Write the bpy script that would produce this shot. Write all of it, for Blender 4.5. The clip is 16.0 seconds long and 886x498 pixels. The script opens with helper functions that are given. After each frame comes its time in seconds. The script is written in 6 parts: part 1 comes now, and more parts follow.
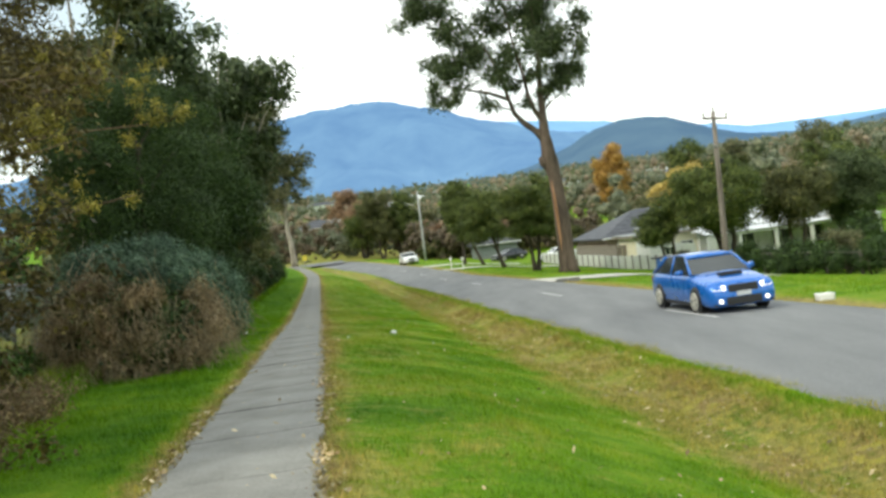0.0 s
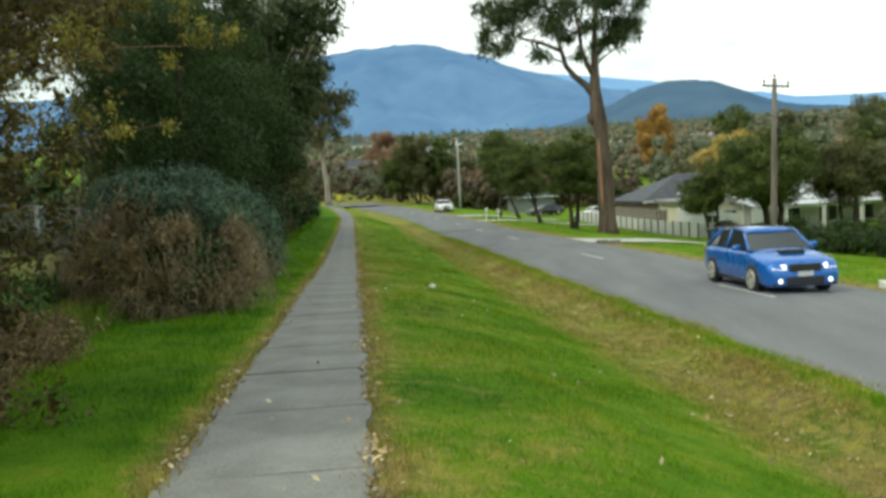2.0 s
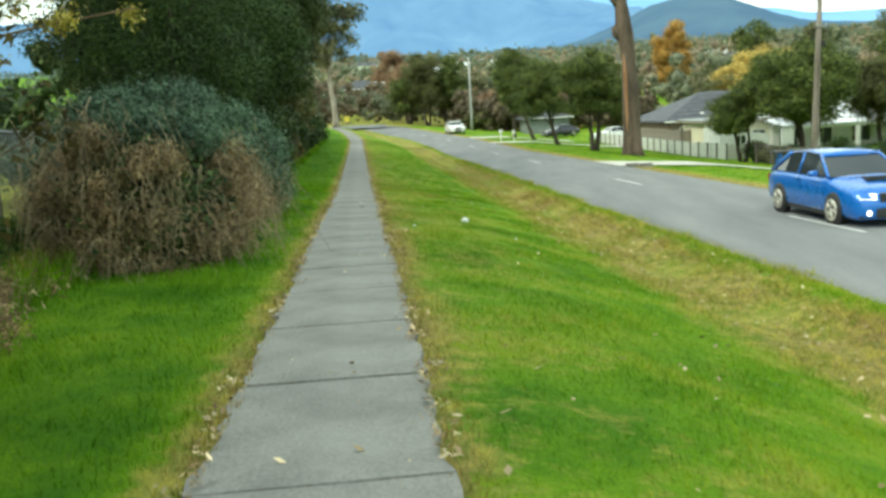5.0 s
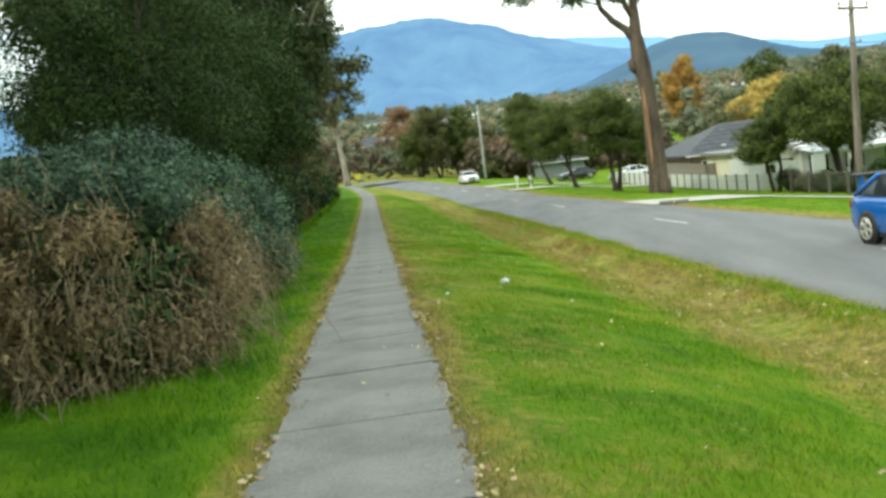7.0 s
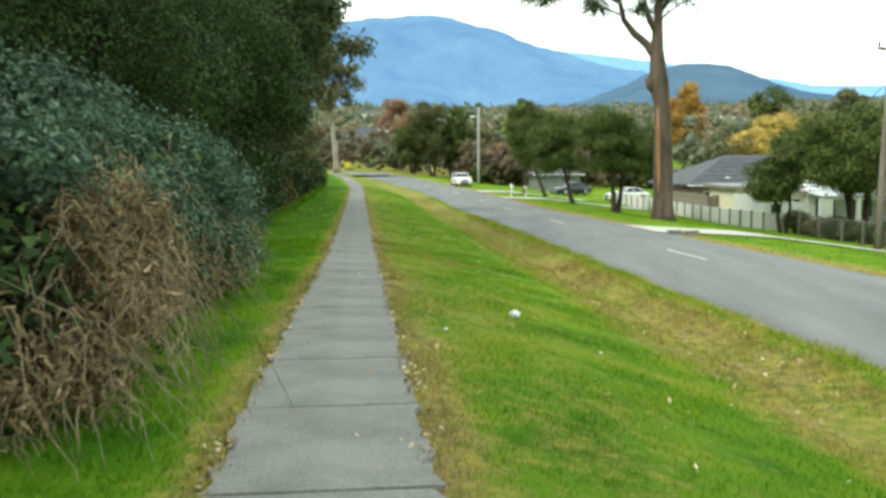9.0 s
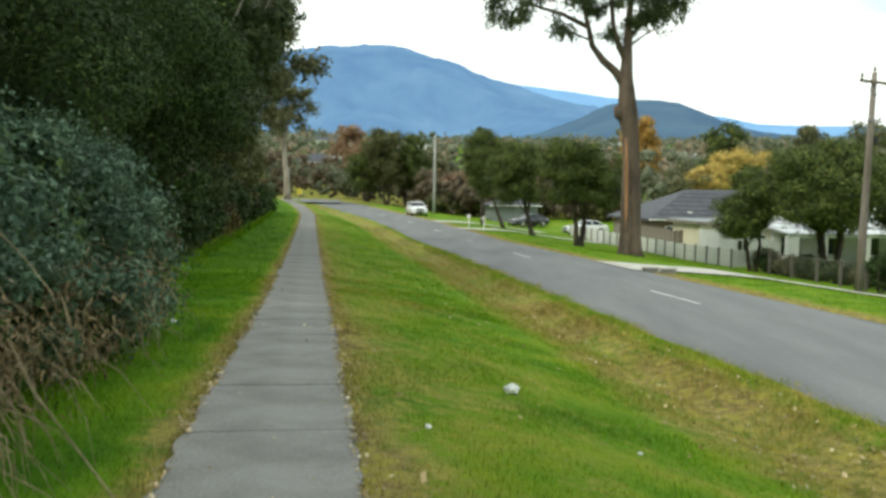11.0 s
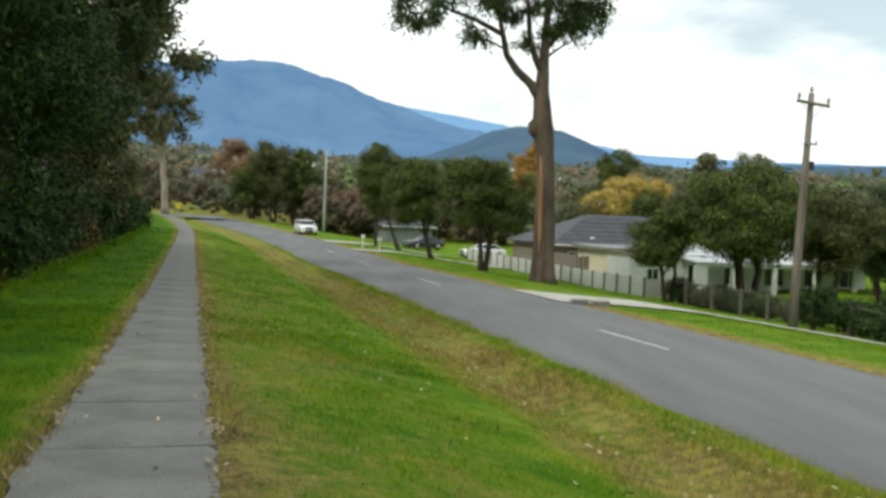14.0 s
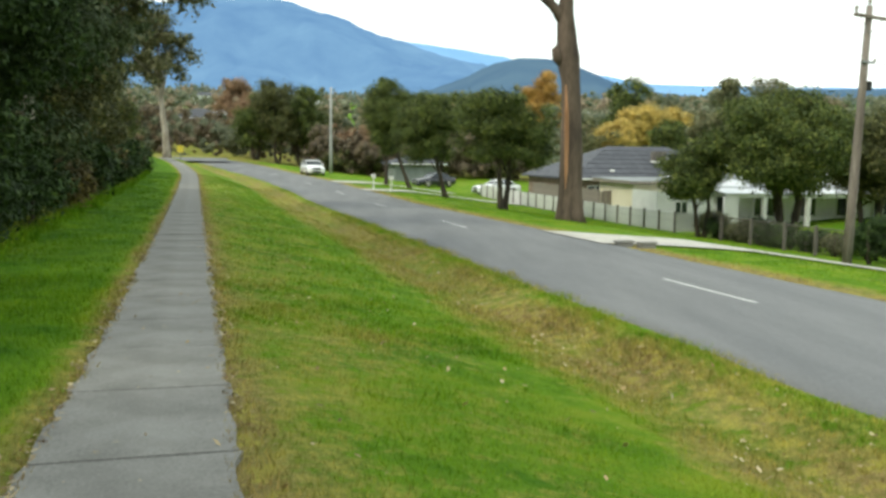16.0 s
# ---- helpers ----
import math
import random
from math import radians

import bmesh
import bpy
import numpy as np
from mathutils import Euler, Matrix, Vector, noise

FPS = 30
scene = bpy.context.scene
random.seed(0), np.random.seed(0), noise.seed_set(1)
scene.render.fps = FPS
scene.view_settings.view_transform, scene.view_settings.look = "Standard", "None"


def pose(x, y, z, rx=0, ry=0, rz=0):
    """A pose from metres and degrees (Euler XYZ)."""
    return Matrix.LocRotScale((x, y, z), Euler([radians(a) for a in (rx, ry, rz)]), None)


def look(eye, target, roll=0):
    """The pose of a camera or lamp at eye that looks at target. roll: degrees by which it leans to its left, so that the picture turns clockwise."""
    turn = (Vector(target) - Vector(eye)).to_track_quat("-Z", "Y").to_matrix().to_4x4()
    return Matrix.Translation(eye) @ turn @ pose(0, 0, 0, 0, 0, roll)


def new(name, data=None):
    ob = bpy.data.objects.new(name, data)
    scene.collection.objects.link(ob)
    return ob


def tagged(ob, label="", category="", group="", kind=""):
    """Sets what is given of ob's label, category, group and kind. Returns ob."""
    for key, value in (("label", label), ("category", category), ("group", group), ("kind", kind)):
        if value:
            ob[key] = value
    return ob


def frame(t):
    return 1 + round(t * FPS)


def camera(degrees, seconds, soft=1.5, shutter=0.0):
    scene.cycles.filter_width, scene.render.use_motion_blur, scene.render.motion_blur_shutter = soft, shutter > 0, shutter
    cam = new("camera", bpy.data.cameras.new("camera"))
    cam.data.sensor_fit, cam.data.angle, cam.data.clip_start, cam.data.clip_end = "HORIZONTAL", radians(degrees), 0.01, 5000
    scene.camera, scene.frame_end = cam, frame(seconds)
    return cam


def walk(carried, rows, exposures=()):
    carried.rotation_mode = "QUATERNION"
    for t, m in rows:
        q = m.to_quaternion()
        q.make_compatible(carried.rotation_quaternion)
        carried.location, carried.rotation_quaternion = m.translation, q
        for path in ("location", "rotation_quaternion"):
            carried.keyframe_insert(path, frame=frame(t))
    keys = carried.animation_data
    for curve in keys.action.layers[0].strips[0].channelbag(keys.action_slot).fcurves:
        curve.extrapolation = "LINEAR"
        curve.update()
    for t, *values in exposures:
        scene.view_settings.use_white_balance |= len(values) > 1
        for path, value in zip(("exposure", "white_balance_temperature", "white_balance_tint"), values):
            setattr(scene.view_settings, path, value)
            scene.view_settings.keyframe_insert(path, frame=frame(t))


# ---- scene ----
cam = camera(52.0, 16.0, soft=3.0, shutter=0.4)
PATH = [
    (0, (0.834, -0.52, 1.247), (0.75, 1.478, 1.222), -7.3),
    (0.5, (0.82, -0.241, 1.278), (0.742, 1.757, 1.238), -4.8),
    (1, (0.738, 0.021, 1.311), (0.65, 2.017, 1.227), -5.4),
    (1.5, (0.617, 0.274, 1.347), (0.537, 2.272, 1.327), -5.1),
    (2, (0.461, 0.521, 1.36), (0.299, 2.51, 1.227), -2.9),
    (2.5, (0.32, 0.797, 1.364), (0.139, 2.779, 1.166), -4.8),
    (3, (0.239, 1.141, 1.369), (0.031, 3.119, 1.159), -4.7),
    (3.5, (0.18, 1.56, 1.36), (-0.02, 3.537, 1.133), -4.7),
    (4, (0.056, 2.046, 1.363), (-0.119, 4.019, 1.085), -4.3),
    (4.5, (-0.12, 2.638, 1.351), (-0.296, 4.605, 1.036), -3.0),
    (7, (-0.868, 6.359, 1.182), (-1.082, 8.339, 0.996), -7.2),
    (7.5, (-0.981, 7.097, 1.138), (-1.152, 9.079, 0.936), -7.6),
    (8, (-1.169, 7.81, 1.128), (-1.36, 9.791, 0.926), -5.6),
    (8.5, (-1.309, 8.553, 1.146), (-1.488, 10.534, 0.939), -2.4),
    (9, (-1.432, 9.317, 1.146), (-1.605, 11.3, 0.956), -0.3),
    (9.5, (-1.544, 10.079, 1.141), (-1.672, 12.066, 0.95), 0.8),
    (10, (-1.67, 10.845, 1.128), (-1.77, 12.834, 0.948), 2.6),
    (12.5, (-2.259, 14.699, 0.959), (-2.273, 16.698, 0.892), -2.4),
    (13, (-2.355, 15.477, 0.936), (-2.378, 17.469, 0.759), -2.5),
    (13.5, (-2.517, 16.305, 0.928), (-2.355, 18.298, 0.899), 5.1),
    (14, (-2.666, 17.124, 0.913), (-2.482, 19.114, 0.842), 2.5),
    (14.5, (-2.797, 17.892, 0.9), (-2.613, 19.88, 0.78), 0.1),
    (15, (-2.936, 18.589, 0.903), (-2.735, 20.565, 0.665), 1.6),
    (15.5, (-3.074, 19.246, 0.919), (-2.896, 21.226, 0.703), 1.2),
    (16, (-3.187, 19.863, 0.95), (-3.011, 21.844, 0.738), 0.9),
]
walk(cam, [(t, look(eye, target, roll)) for t, eye, target, roll in PATH], ((0, 0.85, 6900, 0), (0.5, 0.9, 6900, 0), (1, 0.8, 6900, -2), (1.5, 0.5, 6900, -4), (2, 0.45, 6900, -5), (2.5, 1.0, 6900, -6), (3.5, 1.2, 6900, -10), (4.5, 1.15, 6900, -13), (7, 1.0, 6900, -7), (8.5, 1.1, 6900, -7), (10, 0.9, 6900, -5), (12.5, 0.4, 6900, 0), (13, 0.7, 6900, 1), (13.5, 0.9, 6900, 2), (14, 0.35, 6900, 2), (14.5, 0.65, 6900, 2), (16, 0.78, 6900, -2)))

# ---------------------------------------------------------------- light
SUN_EL, SUN_AZ = radians(44), radians(-128)
world = bpy.data.worlds.new("overcast_sky")
scene.world = world
world.use_nodes = True
wn, wl = world.node_tree.nodes, world.node_tree.links
wn.clear()
w_out = wn.new("ShaderNodeOutputWorld")
w_bg = wn.new("ShaderNodeBackground")
w_sky = wn.new("ShaderNodeTexSky")
w_sky.sky_type = "NISHITA"
w_sky.sun_disc = False
w_sky.sun_elevation, w_sky.sun_rotation = SUN_EL, SUN_AZ
w_sky.air_density, w_sky.dust_density = 1.2, 1.5
w_co = wn.new("ShaderNodeTexCoord")
w_map = wn.new("ShaderNodeMapping")
w_map.inputs["Scale"].default_value = (1.0, 1.0, 3.2)
w_noise = wn.new("ShaderNodeTexNoise")
w_noise.inputs["Scale"].default_value = 2.1
w_noise.inputs["Detail"].default_value = 6
w_noise.inputs["Roughness"].default_value = 0.55
w_ramp = wn.new("ShaderNodeValToRGB")
w_ramp.color_ramp.elements[0].position, w_ramp.color_ramp.elements[0].color = 0.40, (0.30, 0.30, 0.30, 1)
w_ramp.color_ramp.elements[1].position, w_ramp.color_ramp.elements[1].color = 0.55, (1, 1, 1, 1)
w_mix = wn.new("ShaderNodeMix")
w_mix.data_type = "RGBA"
w_mix.inputs["B"].default_value = (9.6, 9.9, 10.4, 1)
wl.new(w_co.outputs["Generated"], w_map.inputs["Vector"])
wl.new(w_map.outputs["Vector"], w_noise.inputs["Vector"])
wl.new(w_noise.outputs["Fac"], w_ramp.inputs["Fac"])
wl.new(w_ramp.outputs["Color"], w_mix.inputs["Factor"])
wl.new(w_sky.outputs["Color"], w_mix.inputs["A"])
wl.new(w_mix.outputs["Result"], w_bg.inputs["Color"])
w_bg.inputs["Strength"].default_value = 0.105
wl.new(w_bg.outputs["Background"], w_out.inputs["Surface"])

sun_data = bpy.data.lights.new("sun", "SUN")
sun_data.energy, sun_data.angle, sun_data.color = 1.1, radians(12), (1.0, 0.95, 0.86)
sun_ob = new("sun", sun_data)
sun_ob.matrix_world = look((math.sin(SUN_AZ) * 50, math.cos(SUN_AZ) * 50, math.tan(SUN_EL) * 50), (0, 0, 0))

# ---------------------------------------------------------------- the street's own axes
# u: metres to the right of the footpath's middle; s: metres along it.
DX, DY = -0.177, 0.9842


def at(u, s, z=None):
    if z is None:
        z = ground_z(u, s)
    return Vector((0.03 + u * DY + s * DX, -u * DX + s * DY, z))


HEADING = math.degrees(math.atan2(-DX, DY))


def curve_of(xs, ys):
    return lambda v: float(np.interp(v, xs, ys))


path_z = curve_of((-40, 0, 30, 45, 70, 95, 125, 145, 190), (1.3, 0.05, -0.88, -1.08, -1.15, -0.85, -0.12, 0.15, 0.4))
road_z = curve_of((-40, 0, 20, 35, 55, 72, 90, 111, 128, 145, 190), (-0.75, -1.22, -1.47, -1.62, -1.8, -1.97, -1.85, -1.3, -0.5, 0.1, 0.4))


def road_shift(s):
    s = min(s, 135.0)
    return -0.003 * max(0.0, s - 80) ** 2


path_sway = curve_of((-5, 6, 12, 20, 28, 45), (0.02, 0.0, 0.02, 0.0, 0.02, 0.0))


def path_shift(s):
    s = min(s, 135.0)
    return path_sway(s) - 0.0015 * max(0.0, s - 80) ** 2


ROAD_IN, ROAD_OUT = 6.7, 12.75
rise = curve_of((0, 150, 210, 320, 450, 900, 1600, 3000, 6000), (0, 0, 3.5, 12, 22, 52, 90, 110, 110))


def ground_z(u, s):
    zp, zr = path_z(s), road_z(s)
    a, b = path_shift(s), road_shift(s)
    if u < a - 0.6:
        k = min(1.0, (a - 0.6 - u) / 3.0)
        z = zp + 0.12 * k if u > -6 else zp + 0.12 - 0.05 * min(40, -6 - u)
    elif u < a + 0.6:
        z = zp
    elif u < ROAD_IN + b:
        xs = (a + 0.6, a + 1.1, a + 2.1, 4.3 + b, 5.35 + b, 6.25 + b, ROAD_IN + b)
        z = float(np.interp(u, xs, (zp, zp - 0.09, zp - 0.27, zr - 0.02, zr - 0.20, zr + 0.06, zr + 0.0)))
    elif u < ROAD_OUT + b:
        z = zr - 0.02 * (u - ROAD_IN - b)
    else:
        w = u - ROAD_OUT - b
        z = zr - 0.15 + float(np.interp(w, (0, 0.5, 4, 10, 14, 30), (0, 0.02, -0.12, -0.92, -1.3, -1.7)))
    return z + rise(math.hypot(u, s))


# ---------------------------------------------------------------- materials
def shader(name, rough=0.8, metal=0.0, spec=0.3):
    m = bpy.data.materials.new(name)
    m.use_nodes = True
    b = m.node_tree.nodes["Principled BSDF"]
    b.inputs["Roughness"].default_value = rough
    b.inputs["Metallic"].default_value = metal
    b.inputs["Specular IOR Level"].default_value = spec
    return m, m.node_tree.nodes, m.node_tree.links, b


def ramp(nodes, stops):
    r = nodes.new("ShaderNodeValToRGB")
    el = r.color_ramp.elements
    while len(el) < len(stops):
        el.new(0.5)
    for e, (p, c) in zip(el, stops):
        e.position, e.color = p, (*c, 1)
    return r


def noise_of(nodes, links, scale, detail=4, rough=0.6, stretch=None):
    co = nodes.new("ShaderNodeTexCoord")
    n = nodes.new("ShaderNodeTexNoise")
    n.inputs["Scale"].default_value, n.inputs["Detail"].default_value = scale, detail
    n.inputs["Roughness"].default_value = rough
    if stretch:
        mp = nodes.new("ShaderNodeMapping")
        mp.inputs["Scale"].default_value = stretch
        links.new(co.outputs["Object"], mp.inputs["Vector"])
        links.new(mp.outputs["Vector"], n.inputs["Vector"])
    else:
        links.new(co.outputs["Object"], n.inputs["Vector"])
    return n


def mixed(nodes, links, a, b, fac, mode="MIX"):
    m = nodes.new("ShaderNodeMix")
    m.data_type, m.blend_type = "RGBA", mode
    for key, v in (("A", a), ("B", b), ("Factor", fac)):
        if isinstance(v, (int, float)):
            m.inputs[key].default_value = v
        elif isinstance(v, tuple):
            m.inputs[key].default_value = (*v, 1)
        else:
            links.new(v, m.inputs[key])
    return m.outputs["Result"]


def surface(name, dark, light, scale=8.0, fine=60.0, rough=0.8, bump=0.3, dist=0.01, metal=0.0, spec=0.3, stretch=None):
    """Two scales of mottling between two colours, with fine relief."""
    m, n, l, b = shader(name, rough, metal, spec)
    big = noise_of(n, l, scale, 4, 0.6, stretch)
    small = noise_of(n, l, fine, 3, 0.7, stretch)
    r = ramp(n, ((0.32, dark), (0.68, light)))
    l.new(big.outputs["Fac"], r.inputs["Fac"])
    r2 = ramp(n, ((0.3, (0.72, 0.72, 0.72)), (0.7, (1.15, 1.15, 1.15))))
    l.new(small.outputs["Fac"], r2.inputs["Fac"])
    l.new(mixed(n, l, r.outputs["Color"], r2.outputs["Color"], 1.0, "MULTIPLY"), b.inputs["Base Color"])
    if bump:
        bp = n.new("ShaderNodeBump")
        bp.inputs["Strength"].default_value, bp.inputs["Distance"].default_value = bump, dist
        l.new(small.outputs["Fac"], bp.inputs["Height"])
        l.new(bp.outputs["Normal"], b.inputs["Normal"])
    return m


def leaves(name, stops, rough=0.6, through_light=0.25):
    """Foliage: each leaf takes its own tint, and some light comes through it."""
    m, n, l, b = shader(name, rough, 0, 0.25)
    g = n.new("ShaderNodeNewGeometry")
    r = ramp(n, stops)
    l.new(g.outputs["Random Per Island"], r.inputs["Fac"])
    big = noise_of(n, l, 1.25, 3)
    r2 = ramp(n, ((0.34, (0.50, 0.54, 0.52)), (0.66, (1.40, 1.34, 1.22))))
    l.new(big.outputs["Fac"], r2.inputs["Fac"])
    c = mixed(n, l, r.outputs["Color"], r2.outputs["Color"], 1.0, "MULTIPLY")
    l.new(c, b.inputs["Base Color"])
    t = n.new("ShaderNodeBsdfTranslucent")
    l.new(c, t.inputs["Color"])
    mx = n.new("ShaderNodeMixShader")
    mx.inputs["Fac"].default_value = through_light
    l.new(b.outputs["BSDF"], mx.inputs[1])
    l.new(t.outputs["BSDF"], mx.inputs[2])
    l.new(mx.outputs["Shader"], n["Material Output"].inputs["Surface"])
    return m


def plain(name, colour, rough=0.5, metal=0.0, spec=0.5):
    m, n, l, b = shader(name, rough, metal, spec)
    sm = noise_of(n, l, 14, 3)
    r = ramp(n, ((0.3, tuple(c * 0.86 for c in colour)), (0.7, tuple(min(1, c * 1.08) for c in colour))))
    l.new(sm.outputs["Fac"], r.inputs["Fac"])
    l.new(r.outputs["Color"], b.inputs["Base Color"])
    return m


def grass_shader(name, blade):
    m, n, l, b = shader(name, 0.85, 0, 0.06)
    a = n.new("ShaderNodeAttribute")
    a.attribute_name = "dry"
    big = noise_of(n, l, 0.7, 6, 0.74)
    mid = noise_of(n, l, 5.0, 5, 0.7)
    r = ramp(n, ((0.22, (0.040, 0.122, 0.008)), (0.36, (0.078, 0.188, 0.010)), (0.50, (0.135, 0.262, 0.014)), (0.66, (0.225, 0.310, 0.024))))
    # Low dryness deepens the green; left of the path this also paints tree shade.
    lush = n.new("ShaderNodeMath")
    lush.operation = "MULTIPLY_ADD"
    lush.inputs[1].default_value = 0.30
    lush.inputs[2].default_value = -0.07
    both = n.new("ShaderNodeMath")
    both.operation = "ADD"
    l.new(a.outputs["Fac"], lush.inputs[0])
    l.new(lush.outputs["Value"], both.inputs[0])
    l.new(big.outputs["Fac"], both.inputs[1])
    l.new(both.outputs["Value"], r.inputs["Fac"])
    dry = ramp(n, ((0.36, (0.150, 0.105, 0.048)), (0.48, (0.30, 0.235, 0.095)), (0.60, (0.37, 0.340, 0.075))))
    l.new(mid.outputs["Fac"], dry.inputs["Fac"])
    ad = n.new("ShaderNodeMath")
    ad.operation = "ADD"
    sub = n.new("ShaderNodeMath")
    sub.operation = "MULTIPLY_ADD"
    sub.inputs[1].default_value, sub.inputs[2].default_value = 1.5, -0.75
    l.new(mid.outputs["Fac"], sub.inputs[0])
    l.new(a.outputs["Fac"], ad.inputs[0])
    l.new(sub.outputs["Value"], ad.inputs[1])
    fr = ramp(n, ((0.30, (0, 0, 0)), (0.72, (1, 1, 1))))
    l.new(ad.outputs["Value"], fr.inputs["Fac"])
    c = mixed(n, l, r.outputs["Color"], dry.outputs["Color"], fr.outputs["Color"])
    if blade:
        g = n.new("ShaderNodeNewGeometry")
        v = ramp(n, ((0.0, (0.70, 0.72, 0.7)), (0.8, (1.25, 1.2, 1.2)), (1.0, (1.7, 1.4, 1.5))))
        l.new(g.outputs["Random Per Island"], v.inputs["Fac"])
        c = mixed(n, l, c, v.outputs["Color"], 1.0, "MULTIPLY")
        l.new(c, b.inputs["Base Color"])
        t = n.new("ShaderNodeBsdfTranslucent")
        l.new(c, t.inputs["Color"])
        mx = n.new("ShaderNodeMixShader")
        mx.inputs["Fac"].default_value = 0.3
        l.new(b.outputs["BSDF"], mx.inputs[1])
        l.new(t.outputs["BSDF"], mx.inputs[2])
        l.new(mx.outputs["Shader"], n["Material Output"].inputs["Surface"])
    else:
        fine = noise_of(n, l, 45, 4, 0.75)
        v = ramp(n, ((0.3, (0.5, 0.5, 0.5)), (0.7, (1.2, 1.2, 1.2))))
        l.new(fine.outputs["Fac"], v.inputs["Fac"])
        l.new(mixed(n, l, c, v.outputs["Color"], 1.0, "MULTIPLY"), b.inputs["Base Color"])
        bp = n.new("ShaderNodeBump")
        bp.inputs["Strength"].default_value, bp.inputs["Distance"].default_value = 0.7, 0.04
        l.new(fine.outputs["Fac"], bp.inputs["Height"])
        l.new(bp.outputs["Normal"], b.inputs["Normal"])
    return m


M_GRASS = grass_shader("verge_grass", False)
M_BLADE = grass_shader("grass_blade", True)
M_ROAD = surface("worn_asphalt", (0.150, 0.154, 0.161), (0.208, 0.211, 0.216), 0.8, 90, 0.85, 0.5, 0.006, stretch=(1.0, 0.16, 1.0))
M_SLAB = surface("old_concrete", (0.188, 0.184, 0.170), (0.308, 0.303, 0.284), 1.3, 48, 0.9, 0.45, 0.005)
M_DRIVE = surface("pale_concrete", (0.44, 0.42, 0.38), (0.58, 0.56, 0.51), 1.0, 40, 0.9, 0.2, 0.004)
M_PAINT = surface("road_paint", (0.48, 0.48, 0.46), (0.72, 0.72, 0.7), 9, 60, 0.7, 0.1)
M_BARK = surface("gum_bark", (0.048, 0.036, 0.028), (0.175, 0.128, 0.098), 1.5, 11, 0.9, 0.8, 0.03, stretch=(1, 1, 0.22))
M_PALE_BARK = surface("pale_bark", (0.24, 0.20, 0.16), (0.46, 0.41, 0.35), 2.0, 12, 0.85, 0.5, 0.02, stretch=(1, 1, 0.3))
M_DARK_BARK = surface("dark_bark", (0.035, 0.028, 0.022), (0.095, 0.075, 0.058), 4, 22, 0.95, 0.8, 0.02, stretch=(1, 1, 0.3))
M_TWIG = surface("dry_twig", (0.10, 0.062, 0.04), (0.27, 0.19, 0.12), 3, 20, 0.9, 0.2)
M_POLE = surface("weathered_pole", (0.13, 0.105, 0.09), (0.27, 0.235, 0.205), 3, 25, 0.9, 0.5, 0.01, stretch=(1, 1, 0.08))
M_GREYPOLE = surface("grey_pole", (0.30, 0.30, 0.30), (0.42, 0.42, 0.41), 3, 25, 0.85, 0.3, 0.01, stretch=(1, 1, 0.1))
L_GUM = leaves("gum_leaf", ((0.0, (0.030, 0.048, 0.020)), (0.5, (0.060, 0.088, 0.036)), (1.0, (0.115, 0.145, 0.066))))
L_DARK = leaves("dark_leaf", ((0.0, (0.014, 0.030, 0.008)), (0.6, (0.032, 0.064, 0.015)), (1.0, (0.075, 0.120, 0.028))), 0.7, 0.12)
L_STREET = leaves("street_tree_leaf", ((0.0, (0.030, 0.050, 0.013)), (0.55, (0.078, 0.112, 0.027)), (1.0, (0.185, 0.205, 0.050))), 0.65, 0.16)
L_BLUE = leaves("blue_green_leaf", ((0.0, (0.036, 0.072, 0.044)), (0.6, (0.085, 0.150, 0.100)), (1.0, (0.190, 0.275, 0.195))))
L_BROWN = leaves("autumn_leaf", ((0.0, (0.052, 0.040, 0.018)), (0.5, (0.105, 0.084, 0.030)), (0.85, (0.150, 0.120, 0.036)), (1.0, (0.22, 0.175, 0.045))))
L_ORANGE = leaves("orange_leaf", ((0.0, (0.28, 0.155, 0.040)), (0.5, (0.43, 0.255, 0.07)), (1.0, (0.53, 0.35, 0.11))))
L_RUST = leaves("rust_leaf", ((0.0, (0.19, 0.118, 0.078)), (0.6, (0.31, 0.20, 0.13)), (1.0, (0.40, 0.275, 0.18))))
L_YELLOW = leaves("yellow_leaf", ((0.0, (0.36, 0.26, 0.07)), (0.5, (0.54, 0.41, 0.12)), (1.0, (0.66, 0.53, 0.20))))
L_OLIVE = leaves("olive_leaf", ((0.0, (0.075, 0.085, 0.040)), (0.6, (0.145, 0.150, 0.075)), (1.0, (0.23, 0.215, 0.125))))
L_OLIVE_DARK = leaves("dull_olive_leaf", ((0.0, (0.045, 0.055, 0.020)), (0.6, (0.095, 0.105, 0.040)), (1.0, (0.18, 0.17, 0.06))))
L_THICKET = leaves("bare_thicket", ((0.0, (0.095, 0.075, 0.052)), (0.6, (0.145, 0.115, 0.080)), (1.0, (0.21, 0.165, 0.115))))
L_FALLEN = leaves("fallen_leaf", ((0.0, (0.20, 0.135, 0.075)), (0.5, (0.40, 0.31, 0.18)), (1.0, (0.62, 0.53, 0.38))), 0.8, 0.1)


def distant(name, dark, light, haze_glow, amount):
    """Far forested slopes: dark canopy, with blue haze painted in as emission."""
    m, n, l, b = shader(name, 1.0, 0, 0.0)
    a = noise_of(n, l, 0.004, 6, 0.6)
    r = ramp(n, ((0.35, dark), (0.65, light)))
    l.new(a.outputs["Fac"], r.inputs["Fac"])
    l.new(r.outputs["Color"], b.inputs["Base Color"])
    # Haze over the slopes is painted as a constant blue glow.
    b.inputs["Emission Color"].default_value = (*haze_glow, 1)
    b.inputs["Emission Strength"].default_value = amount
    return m


